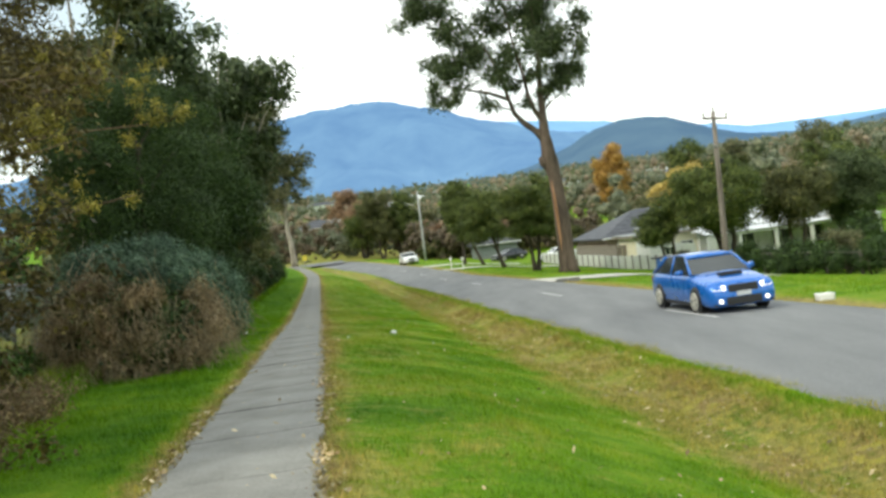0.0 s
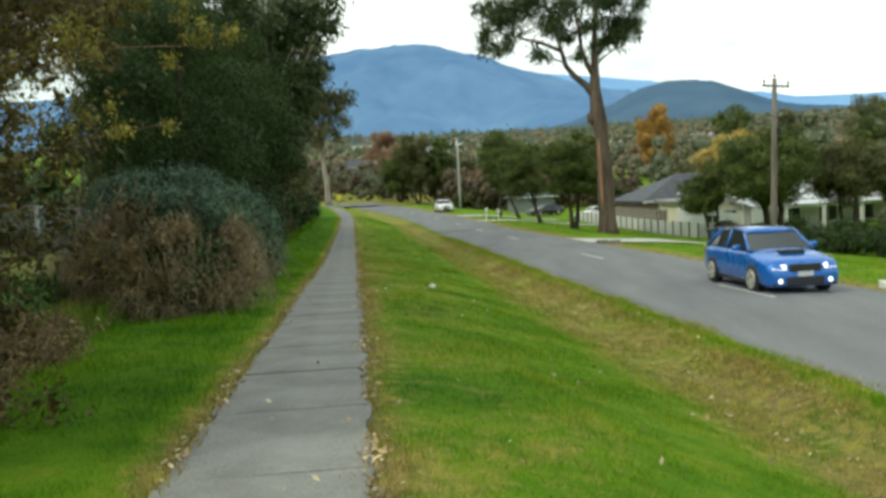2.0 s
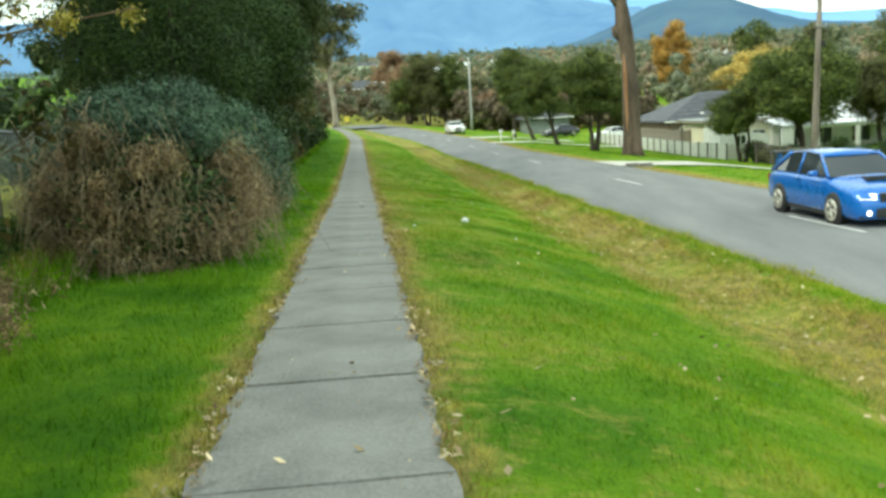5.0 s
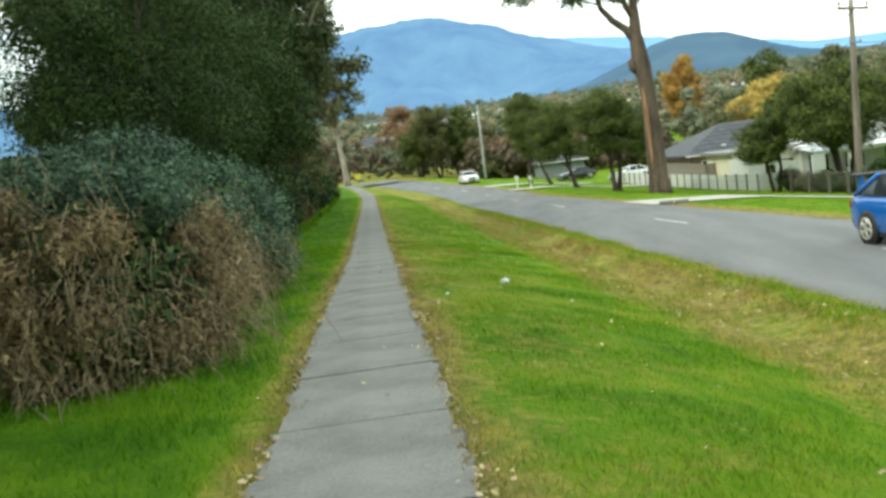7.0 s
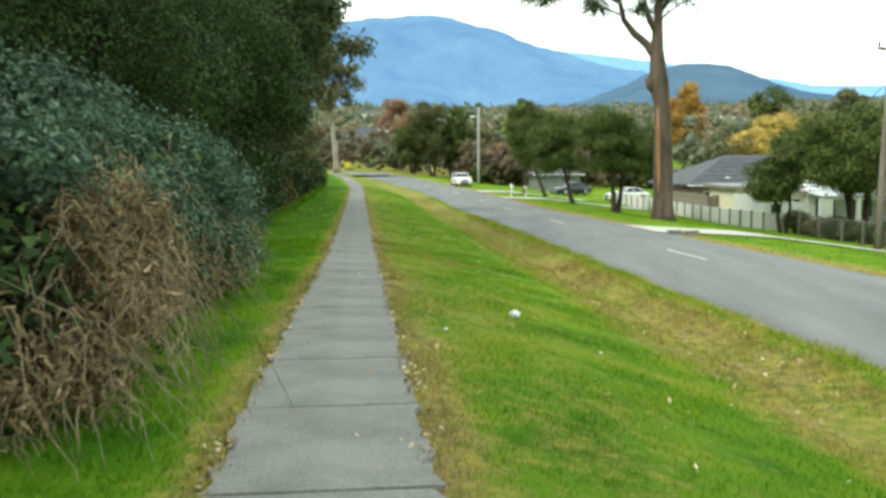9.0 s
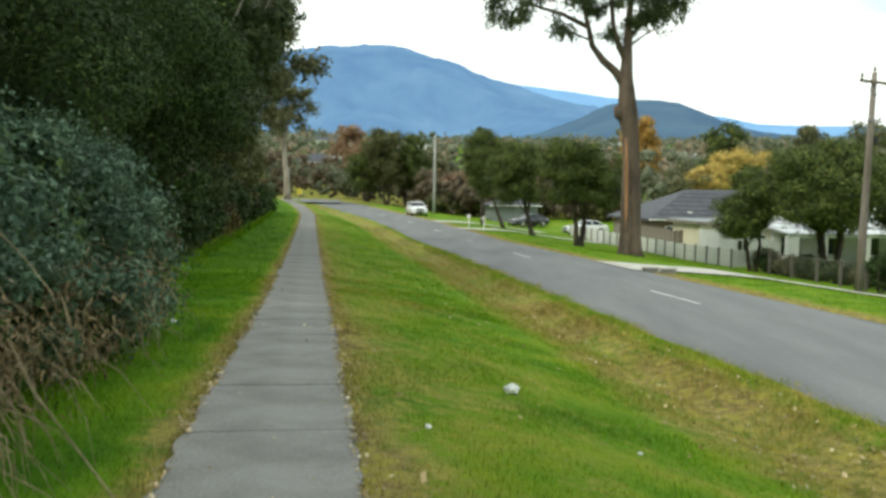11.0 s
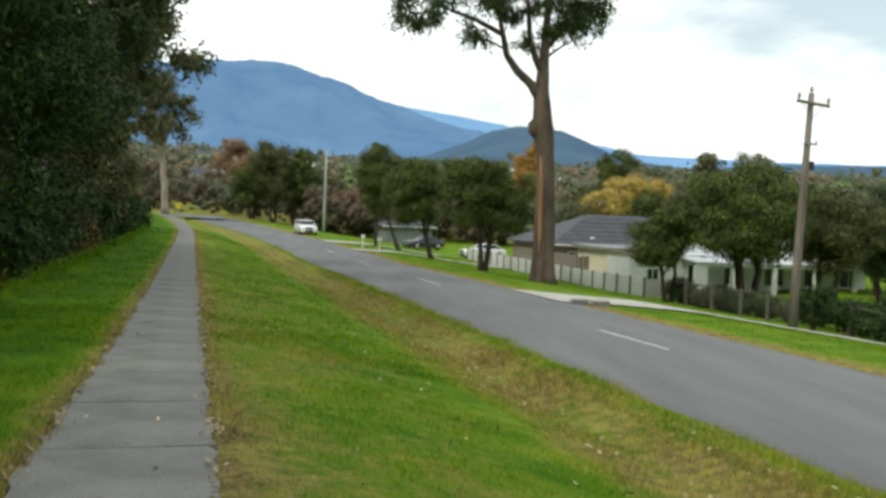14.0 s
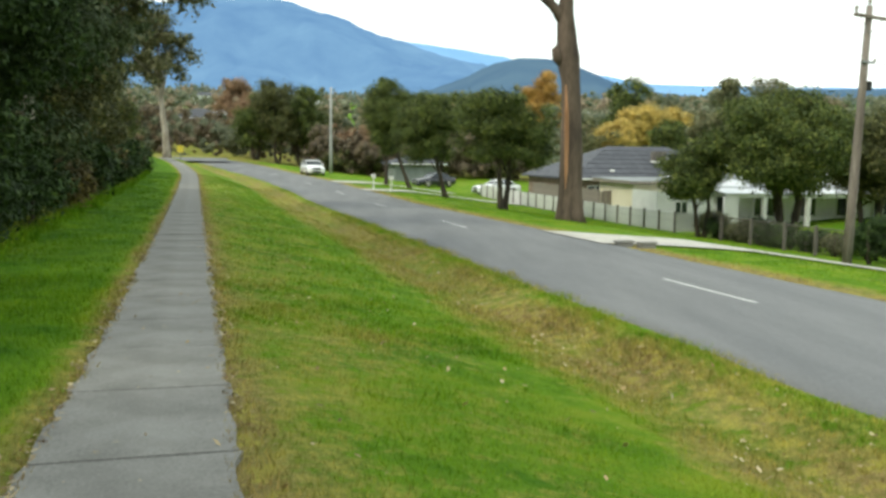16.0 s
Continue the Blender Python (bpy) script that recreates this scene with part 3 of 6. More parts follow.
def tall_gum():
    rng = np.random.default_rng(61)
    b = at(17.5, 60.2)
    t = thing("gum_tree", b, "tall old gum tree with forked brown trunk and high open crown", "tree", turn=HEADING)
    z0 = -b.z
    trunk = [(0.05, 0, -0.2), (0.03, 0, 0.35), (0.0, 0, 1.2), (0.0, 0, 3.2), (-0.04, 0, 5.0), (-0.14, 0, 6.6), (-0.30, 0, 7.6), (-0.36, 0, 8.2), (-0.42, 0, 8.9), (-0.49, 0, 9.6), (-0.46, 0, 10.3), (-0.44, 0, 11.2)]
    tr = [0.84, 0.68, 0.57, 0.51, 0.47, 0.45, 0.52, 0.50, 0.44, 0.38, 0.33, 0.26]
    part("trunk", tube("trunk", trunk, tr, M_BARK, 16, 0.06, rng), t)
    knob = tube("burl", [(-0.55, 0, 7.2), (-0.84, -0.05, 7.6), (-0.90, -0.05, 7.95), (-0.70, 0, 8.3)], [0.12, 0.25, 0.23, 0.08], M_BARK, 9, 0.1, rng)
    part("burl", knob, t)
    # Narrow orange-brown strip along the trunk's left front.
    strip = [(-0.36, -0.34, 0.8), (-0.36, -0.34, 2.4), (-0.38, -0.32, 3.8), (-0.42, -0.30, 5.2), (-0.48, -0.26, 6.4)]
    part("trunk_streak", tube("trunk_streak", strip, [0.03, 0.10, 0.12, 0.10, 0.03], M_STREAK, 8, 0.1, rng), t, "orange-brown strip along the trunk")
    forks = [
        [(-0.52, 0, 9.2), (-1.05, 0.1, 9.95), (-1.75, 0.2, 10.55), (-2.35, 0.2, 11.3), (-2.65, 0.1, 12.4), (-3.3, 0, 14.6), (-4.2, 0, 16.6)],
        [(-0.48, 0, 9.4), (-0.44, 0, 10.6), (-0.46, -0.1, 12.0), (-0.35, 0, 13.8), (-0.1, 0, 16.0), (-0.4, 0, 19.0)],
        [(-0.46, 0, 10.4), (-1.0, -0.2, 11.3), (-1.35, -0.3, 12.2), (-1.5, -0.2, 13.8), (-1.9, 0, 16.0), (-2.2, 0, 18.2)],
        [(-0.44, 0.1, 11.6), (0.5, 0.2, 12.7), (1.6, 0.3, 14.0), (3.0, 0.2, 15.4)],
        [(-2.65, 0.2, 12.3), (-4.0, 0.3, 12.9), (-5.6, 0.3, 13.3), (-7.6, 0.2, 13.9)],
        [(-2.4, -0.2, 11.4), (-3.3, -0.5, 11.7), (-4.0, -0.7, 11.8)],
        [(-0.44, 0.1, 11.2), (0.2, -0.6, 11.8), (0.9, -0.9, 12.2)],
    ]
    rads = [(0.27, 0.05), (0.34, 0.05), (0.20, 0.04), (0.14, 0.03), (0.14, 0.03), (0.07, 0.02), (0.08, 0.02)]
    for p, (a, c) in zip(forks, rads):
        part("limb", tube("limb", p, list(np.linspace(a, c, len(p))), M_BARK, 9, 0.05, rng), t)
    # crown: separate masses of drooping leaves at the limb ends
    mass = [(-8.0, 13.6, 1.2, 0.8), (-7.0, 13.0, 1.1, 0.7), (-6.2, 14.6, 1.5, 0.9), (-7.6, 15.2, 1.4, 0.9), (-5.0, 15.6, 1.6, 1.0), (-6.4, 16.6, 1.4, 0.8), (-8.6, 18.6, 1.5, 0.9), (-6.9, 19.2, 1.7, 1.0), (-4.0, 12.0, 0.8, 0.6), (-3.6, 17.4, 1.9, 1.2), (-3.2, 14.2, 1.3, 0.8), (-1.8, 15.6, 1.9, 1.2), (-2.4, 13.0, 0.9, 0.6),
            (-0.8, 13.6, 1.2, 0.8), (-0.4, 17.6, 2.2, 1.4), (0.9, 15.8, 1.7, 1.1), (1.6, 18.6, 1.9, 1.2), (0.3, 12.5, 1.0, 0.6), (1.2, 12.9, 1.0, 0.6), (2.2, 14.0, 1.3, 0.8), (2.9, 13.4, 0.9, 0.6), (3.3, 15.4, 1.3, 0.8), (3.6, 17.0, 1.3, 0.8), (-2.2, 19.8, 2.2, 1.2), (0.6, 20.4, 1.8, 1.0), (-4.8, 20.2, 1.7, 1.0), (-1.4, 11.9, 0.7, 0.4)]
    cs, rs = [], []
    for x, z, r, h in mass:
        x = x * 0.93 - 0.2 if x < 0 else x * 0.80 - 0.2
        for _ in range(7):
            o = rng.normal(size=3) * np.array((r * 0.38, r * 0.6, h * 0.52))
            cs.append((x + o[0], o[1], z + o[2]))
            q = 0.45 + 0.4 * rng.random()
            rs.append((r * q, r * q, h * q * 1.35))
    part("crown", foliage("crown", rng, cs, rs, 46000, 0.30, L_GUM, long=3.6, shell=0.25, droop=1.5, form=0.35), t)


tall_gum()

# --- round street trees on the far verge
for u, s, h, w, cx, sd, lab in ((18.0, 71.5, 8.0, 3.5, 0.0, 5, "round-crowned street tree with forked trunk on the verge"), (17.9, 83.8, 8.1, 2.5, -1.4, 6, "round-crowned dark green street tree on the verge"), (18.4, 97.5, 10.4, 2.1, -1.9, 7, "narrower dark street tree with pointed crown")):
    tree("street_tree", lab, u, s, (cx, 0, h * 0.62), (w, w, h * 0.35), 95, 0.80, 52000, 0.15, L_STREET, M_DARK_BARK, (0.17, 2.0), 2 if sd == 5 else 1, sd, "street trees on the far verge", lean=(cx * 0.4, 0), limbs=8, shell=0.55)
tree("street_tree", "slender dark street tree behind the round ones", 16.6, 99.0, (-0.2, 0, 7.2), (1.0, 1.0, 3.0), 16, 0.7, 6500, 0.22, L_STREET, M_DARK_BARK, (0.15, 2.4), 1, 17, "street trees on the far verge")

# --- trees by the near power pole and the pale houses
tree("garden_tree", "broad dark green garden tree with fanning stems and low hanging skirt", 28.6, 59.0, (-0.9, 0, 5.0), (3.9, 3.8, 2.9), 130, 1.0, 80000, 0.16, L_STREET, M_DARK_BARK, (0.15, 2.2), 4, 22, "garden trees by the pale houses", limbs=14, shell=0.5)
tree("garden_tree", "small dark green garden tree hanging low over the fence", 25.4, 61.5, (-0.6, 0, 3.3), (1.7, 1.7, 1.7), 50, 0.7, 24000, 0.15, L_STREET, M_DARK_BARK, (0.11, 1.6), 2, 21, "garden trees by the pale houses", limbs=6, shell=0.5)
for u, s, ru, h, sd in ((34.8, 60.5, 3.0, 7.6, 23), (39.6, 61.5, 3.4, 8.2, 24)):
    tree("garden_tree", "dull green garden tree with several stems", u, s, (0, 0, h * 0.60), (ru, ru, h * 0.36), 80, 0.9, 40000, 0.17, L_OLIVE_DARK if sd == 23 else L_GUM, M_DARK_BARK, (0.16, 2.0), 3, sd, "garden trees by the pale houses", limbs=9)
for u, s, h, w, sd, mt in ((44.5, 68, 8.0, 3.4, 31, L_OLIVE), (50, 63, 8.5, 4.0, 32, L_STREET), (42.1, 95, 8.4, 1.7, 33, L_STREET), (54, 73, 9.0, 4.2, 34, L_OLIVE), (59, 60, 8.5, 3.8, 35, L_STREET), (40.0, 84, 9.6, 2.4, 36, L_OLIVE)):
    tree("garden_tree", "leafy garden tree behind the pale houses", u, s, (0, 0, h * 0.60), (w, w, h * 0.38), 50, 0.9, 16000, 0.26, mt, M_DARK_BARK, (0.2, 2.0), 1, sd, "garden trees by the pale houses")
tree("slender_gum", "slender gum with sparse tufted top above the others", 46.0, 92, (0, 0, 9.6), (1.9, 1.9, 3.0), 20, 0.7, 5200, 0.28, L_OLIVE, M_PALE_BARK, (0.18, 5.0), 1, 37)
for u, s, h, w, sd in ((26.6, 46.0, 2.3, 1.5, 41), (28.8, 45.2, 2.8, 1.6, 42), (31.0, 44.5, 2.4, 1.7, 43), (25.6, 44.4, 1.3, 1.4, 44), (28.0, 43.0, 1.2, 1.6, 45), (26.8, 62.6, 1.7, 0.9, 46), (29.0, 61.8, 1.3, 1.2, 47), (33.5, 41.5, 2.2, 2.0, 48), (33.0, 49.5, 3.8, 1.7, 49)):
    tree("garden_shrub", "dark green rounded garden shrub", u, s, (0, 0, h * 0.5), (w * 0.8, w * 0.8, h * 0.38), 14, 0.55, 3800, 0.15, L_OLIVE if sd in (42, 46) else L_DARK, M_DARK_BARK, (0.06, 0.4), 2, sd, "garden shrubs beside the power pole", limbs=4, category="shrub")

for k in range(9):
    rr = random.Random(500 + k)
    tree("hedge_shrub", "dark green shrub behind the garden fence", 26.3 + 0.12 * k + rr.uniform(-0.2, 0.2), 61.0 - 1.6 * k, (0, 0, 0.62), (0.9, 0.9, 0.55), 14, 0.4, 3200, 0.13, L_OLIVE if k % 4 == 1 else L_DARK, M_DARK_BARK, (0.05, 0.3), 2, 510 + k, "hedge along the garden fence", limbs=3, category="shrub")
for k in range(7):
    rr = random.Random(530 + k)
    h_ = rr.uniform(1.3, 2.3)
    tree("hedge_shrub", "dense dark shrub beside the power pole", 24.9 + 0.30 * k + rr.uniform(-0.2, 0.2), 48.6 - 1.5 * k, (0, 0, h_ * 0.5), (1.0, 1.0, h_ * 0.42), 16, 0.45, 4200, 0.13, L_DARK, M_DARK_BARK, (0.05, 0.3), 2, 540 + k, "hedge beside the power pole", limbs=3, category="shrub")


# --- autumn trees in the valley
tree("autumn_tree", "tall orange autumn tree in the valley", 59, 170, (0, 0, 9.0), (3.9, 3.9, 7.0), 60, 1.4, 26000, 0.36, L_ORANGE, M_DARK_BARK, (0.3, 3), 1, 51)
for u, s, h, w, sd in ((51.5, 126, 8.6, 2.6, 52), (54.6, 127, 10.2, 2.8, 53), (57.8, 127, 10.8, 2.8, 54), (61, 128, 10, 2.8, 55)):
    tree("poplar", "yellow autumn poplar in the valley", u, s, (0, 0, h * 0.56), (w, w, h * 0.44), 80, 1.15, 20000, 0.28, L_YELLOW, M_PALE_BARK, (0.2, 1.5), 1, sd, "yellow poplars in the valley", droop=-0.8)
tree("autumn_tree", "faded rust-coloured autumn tree near the side street", 8.0, 205, (0, 0, 6.4), (4.6, 4.4, 6.0), 60, 1.4, 24000, 0.36, L_RUST, M_DARK_BARK, (0.3, 2.5), 1, 56)
tree("autumn_tree", "half-bare brown autumn tree near the side street", 9.5, 186, (0, 0, 4.6), (4.4, 4, 4.2), 50, 1.2, 9000, 0.32, L_RUST, M_DARK_BARK, (0.25, 2.0), 1, 57, limbs=14)
tree("bare_tree", "grey-brown half-bare tree in the valley", 47, 124, (0, 0, 4.6), (4.2, 4, 3.8), 30, 1.2, 3200, 0.36, L_OLIVE, M_TWIG, (0.2, 1.5), 2, 58, limbs=14)
for u, s, h, w, sd, mt in ((65, 150, 16.2, 4.2, 61, L_STREET), (74, 152, 10, 5, 62, L_OLIVE), (30, 150, 8.5, 3.6, 63, L_OLIVE), (24, 140, 7.5, 3.2, 64, L_OLIVE), (38, 160, 10, 4, 65, L_OLIVE), (46, 175, 13, 5, 66, L_STREET), (33, 185, 12.5, 4.5, 67, L_OLIVE), (20, 165, 9, 3.4, 68, L_OLIVE), (80, 130, 13, 5, 69, L_STREET), (90, 150, 15, 6, 70, L_OLIVE), (70, 105, 11, 5, 71, L_STREET), (62, 85, 10, 4.6, 72, L_OLIVE)):
    tree("valley_tree", "mixed green tree in the valley behind the houses", u, s, (0, 0, h * 0.58), (w, w, h * 0.4), 34, 1.35, 6500, 0.42, mt, M_DARK_BARK, (0.25, 2.5), 1, sd, "trees behind the houses")
for u, s, h, w, sd in ((7.8, 138.5, 9.4, 3.0, 81), (10.4, 137, 11.4, 3.5, 82), (13.4, 138, 11.0, 3.3, 83), (15.4, 140, 8.6, 2.6, 84)):
    tree("street_tree", "dense dark tree in a clump beside the road's bend", u, s, (0, 0, h * 0.54), (w, w, h * 0.44), 50, 1.1, 16000, 0.27, L_OLIVE_DARK if sd == 82 else L_STREET, M_DARK_BARK, (0.2, 1.0), 2, sd, "clump of trees at the bend")
for u, s, sd in ((20.5, 128, 91), (23.5, 132, 92), (18.0, 134, 93), (27, 127, 94), (30.5, 138, 95)):
    tree("bare_tree", "bare grey winter tree with fine twigs", u, s, (0, 0, 4.2), (2.2, 2.2, 2.8), 16, 0.9, 900, 0.3, L_RUST, M_TWIG, (0.14, 1.2), 2, sd, "bare trees at the bend", limbs=16)

# --- the pale-trunked gum at the side street
tree("gum_tree", "pale leaning gum tree beside the footpath's far end", -2.6, 124, (-0.8, 0, 11.2), (4.4, 3.6, 5.2), 46, 1.25, 9000, 0.40, L_OLIVE, M_PALE_BARK, (0.34, 6.5), 1, 101, lean=(-0.5, 0), shell=0.25, droop=0.6)
# --- gums along the footpath's far left
for u, s, h, w, sd, mt in ((-4.6, 50, 16.0, 3.9, 111, L_GUM), (-4.9, 62, 16.5, 4.4, 112, L_OLIVE), (-6.3, 78, 15, 4.0, 113, L_GUM), (-8.2, 95, 15, 4.4, 114, L_OLIVE), (-10, 110, 15, 4.2, 115, L_OLIVE), (-9.5, 56, 15, 4, 116, L_GUM), (-11, 85, 15, 4.5, 117, L_GUM), (-8.0, 116, 7.0, 2.6, 118, L_STREET), (-8.5, 44, 14.5, 3.6, 119, L_GUM), (-7.4, 33.5, 15.5, 3.4, 120, L_OLIVE_DARK), (-6.6, 40.5, 16.2, 3.5, 136, L_GUM)):
    tree("gum_tree", "tall olive-green gum in the row beside the footpath", u, s, (1.7 if sd in (111, 112) else 0.4, 0, h * 0.64), (w, w, h * 0.36), 44, 1.15, 13000, 0.30, mt, M_PALE_BARK, (0.28, 4.5), 1, sd, "gums along the footpath", shell=0.3, droop=0.7, limbs=9)
# --- dark dense trees nearer
for u, s, h, w, sd in ((-4.3, 23.5, 7.4, 2.2, 121), (-4.3, 27.5, 9.4, 2.8, 122), (-4.5, 31.5, 9.8, 2.9, 123), (-4.4, 36, 9.6, 2.9, 124), (-4.7, 41, 10.2, 3.0, 125), (-4.9, 46.5, 10.4, 3.2, 126), (-8.6, 39, 10.5, 3.4, 129), (-9.5, 48, 11, 3.6, 130), (-5.3, 52.5, 8.0, 2.8, 131), (-5.4, 58.5, 7.6, 2.8, 132), (-5.6, 65.5, 7.4, 2.8, 133), (-5.9, 73, 7.2, 2.8, 134), (-6.6, 82, 7.0, 2.9, 135)):
    near = s < 33
    tree("dark_tree", "dense dark green tree overhanging the grass verge", u, s, (0.2, 0, h * 0.50), (w, w, h * 0.47), 34 if near else 44, 0.82, 64000 if near else 30000 if s < 45 else 17000, 0.07 if near else 0.13 if s < 45 else 0.2, L_OLIVE_DARK if u < -8 else L_DARK if s < 42 else L_GUM if s < 50 else L_OLIVE_DARK, M_DARK_BARK, (0.2, 1.6), 2 if sd % 2 else 1, sd, "dark trees beside the footpath", limbs=8, shell=0.72, droop=0.5)
for u, s, sd in ((-7.0, 18.5, 141), (-8.0, 14.5, 142), (-9.5, 20.0, 143), (-10.5, 11, 144)):
    tree("pine_tree", "tall dark thin-stemmed tree behind the wire fence", u, s, (0, 0, 8.2), (2.6, 2.6, 3.6), 34, 0.9, 10000, 0.20, L_OLIVE_DARK, M_DARK_BARK, (0.14, 5.5), 2, sd, "thin-stemmed trees behind the fence", limbs=10, shell=0.3)


for k in range(26):
    rr = random.Random(900 + k)
    s_ = 23.0 + 3.3 * k + rr.uniform(-0.6, 0.6)
    u_ = -4.0 + path_shift(s_) - 0.02 * k * 0.5 + rr.uniform(-0.3, 0.3)
    h_ = rr.uniform(1.6, 2.6)
    far_k = 1.0 if s_ < 50 else 1.6
    tree("hedge_shrub", "dark green shrub under the trees with dry skirt", u_, s_, (0, 0, h_ * 0.48), (1.35, 1.7, h_ * 0.46), 22, 0.6, int(6500 / far_k), 0.15 * far_k, L_BROWN if k % 5 == 3 else L_DARK, M_DARK_BARK, (0.05, 0.3), 2, 700 + k, "undergrowth beside the footpath", limbs=3, category="shrub")

# --- leafless thicket with autumn leaves beside the start of the path
def thicket(name, label, u, s, ru, rs, h, seed, stems, leaf_n, over=(0, 0)):
    rng = np.random.default_rng(seed)
    t = thing(name, at(u, s) - Vector((0, 0, 0.05)), label, "shrub", "autumn thicket beside the footpath", turn=HEADING)
    many, tips = [], []
    for _ in range(stems):
        a, q = rng.random() * 2 * math.pi, math.sqrt(rng.random()) * 0.55
        p0 = Vector((math.cos(a) * ru * q, math.sin(a) * rs * q, 0))
        p3 = Vector((math.cos(a) * ru * (q + 0.55) + over[0], math.sin(a) * rs * (q + 0.55) + over[1], h * (0.45 + 0.55 * rng.random())))
        pts, rr = limb_to(rng, p0, p3, 0.03, 0.006, 6, 0.25)
        many.append((pts, rr))
        for k in range(5):
            st = pts[int(rng.integers(2, 6))]
            e = st + Vector(rng.normal(size=3)) * 0.55 + Vector((0, 0, 0.2))
            many.append(limb_to(rng, st, e, 0.010, 0.003, 3, 0.2))
            tips += [e, st.lerp(e, 0.5)]
    tagged(part("twig_tangle", tubes("twig_tangle", many, M_TWIG, 4), t), kind="stuff")
    c = np.array([tuple(p) for p in tips])
    r = np.full((len(c), 3), 0.26)
    part("foliage", foliage("foliage", rng, c, r, leaf_n, 0.06, L_BROWN, long=1.7, shell=0.1), t)
    return t


thicket("thicket", "tangled brown autumn thicket with yellowing leaves", -2.95, 6.3, 1.15, 1.6, 4.8, 151, 80, 70000)
thicket("thicket", "tangled brown autumn thicket with yellowing leaves", -5.9, 9.6, 1.3, 1.8, 5.6, 152, 60, 40000, (0.5, 0.6))
thicket("thicket", "tangled brown autumn thicket with yellowing leaves", -6.0, 7.5, 2.2, 3.4, 7.6, 153, 70, 50000)
thicket("thicket", "tangled brown autumn thicket with yellowing leaves", -4.0, 1.4, 1.8, 2.0, 4.4, 154, 30, 12000)
thicket("thicket", "brown autumn branches arching over the fence", -6.6, 13.4, 1.6, 1.8, 5.4, 155, 30, 11000, (0.8, 0))


M_CANE = surface("dry_cane", (0.20, 0.155, 0.095), (0.44, 0.35, 0.22), 4, 20, 0.9, 0.1)


tree("autumn_tree", "small brown autumn tree leaning over the fence", -5.7, 12.6, (1.2, -0.3, 4.6), (1.9, 2.4, 2.1), 60, 0.6, 46000, 0.075, L_BROWN, M_TWIG, (0.06, 1.8), 3, 156, limbs=16, shell=0.1, category="tree")


for u_, s_, sd in ((-6.6, 11.2, 157), (-6.2, 15.8, 158), (-6.4, 6.0, 159)):
    tree("autumn_tree", "tall brown half-bare autumn tree behind the fence", u_, s_, (0.6, 0, 6.6), (2.8, 3.2, 3.4), 80, 0.75, 44000, 0.10, L_BROWN, M_TWIG, (0.11, 2.6), 2, sd, "brown autumn trees behind the fence", limbs=18, shell=0.1)


def arching_branch(u0, s0, z0, u1, s1, z1, seed):
    rng = np.random.default_rng(seed)
    a, b = at(u0, s0, z0), at(u1, s1, z1)
    t = thing("branch", a, "thin arching branch with yellowing leaves", "branch", "arching autumn branches")
    d = b - a
    main = limb_to(rng, (0, 0, 0), d, 0.022, 0.006, 8, -0.12)
    part("stem", tube("stem", main[0], main[1], M_TWIG, 6), t)
    cs = []
    for k in range(16):
        p = main[0][int(rng.integers(2, 9))]
        e = p + Vector(rng.normal(size=3)) * 0.22 + d.normalized() * 0.15
        part("twig", tube("twig", [p, p.lerp(e, 0.5) + Vector(rng.normal(size=3)) * 0.03, e], [0.006, 0.004, 0.002], M_TWIG, 4), t)
        cs += [e, p.lerp(e, 0.6)]
    c = np.array([tuple(p) for p in cs])
    part("foliage", foliage("foliage", rng, c, np.full((len(c), 3), 0.14), 1900, 0.046, leaves("yellowing_leaf", ((0.0, (0.16, 0.15, 0.035)), (0.6, (0.33, 0.29, 0.06)), (1.0, (0.48, 0.40, 0.10)))), long=1.7, shell=0.1), t)


arching_branch(-4.4, 10.3, 1.5, -1.35, 10.4, 2.2, 171)
arching_branch(-4.6, 10.0, 2.6, -0.9, 10.9, 3.1, 172)
arching_branch(-4.2, 8.5, 1.9, -2.0, 9.6, 2.9, 173)
arching_branch(-4.4, 11.0, 3.2, -1.6, 11.8, 3.9, 174)
for u_, s_, h_, sd in ((-4.2, 13.4, 0.8, 181), (-4.4, 15.2, 0.7, 182), (-4.1, 11.4, 0.9, 183)):
    tree("weed_clump", "low bright green weeds at the fence foot", u_, s_, (0, 0, h_ * 0.45), (0.6, 0.8, h_ * 0.4), 14, 0.28, 2600, 0.09, leaves("weed_leaf", ((0.0, (0.04, 0.09, 0.02)), (1.0, (0.13, 0.24, 0.05)))), M_TWIG, (0.01, 0.2), 2, sd, "weeds at the fence", limbs=2, category="weed")


# --- the big bramble mound: blue-green leaves over dry hanging canes
L_DEAD = leaves("dead_bramble", ((0.0, (0.100, 0.070, 0.040)), (0.5, (0.235, 0.170, 0.095)), (0.88, (0.36, 0.27, 0.155)), (1.0, (0.48, 0.38, 0.23))))


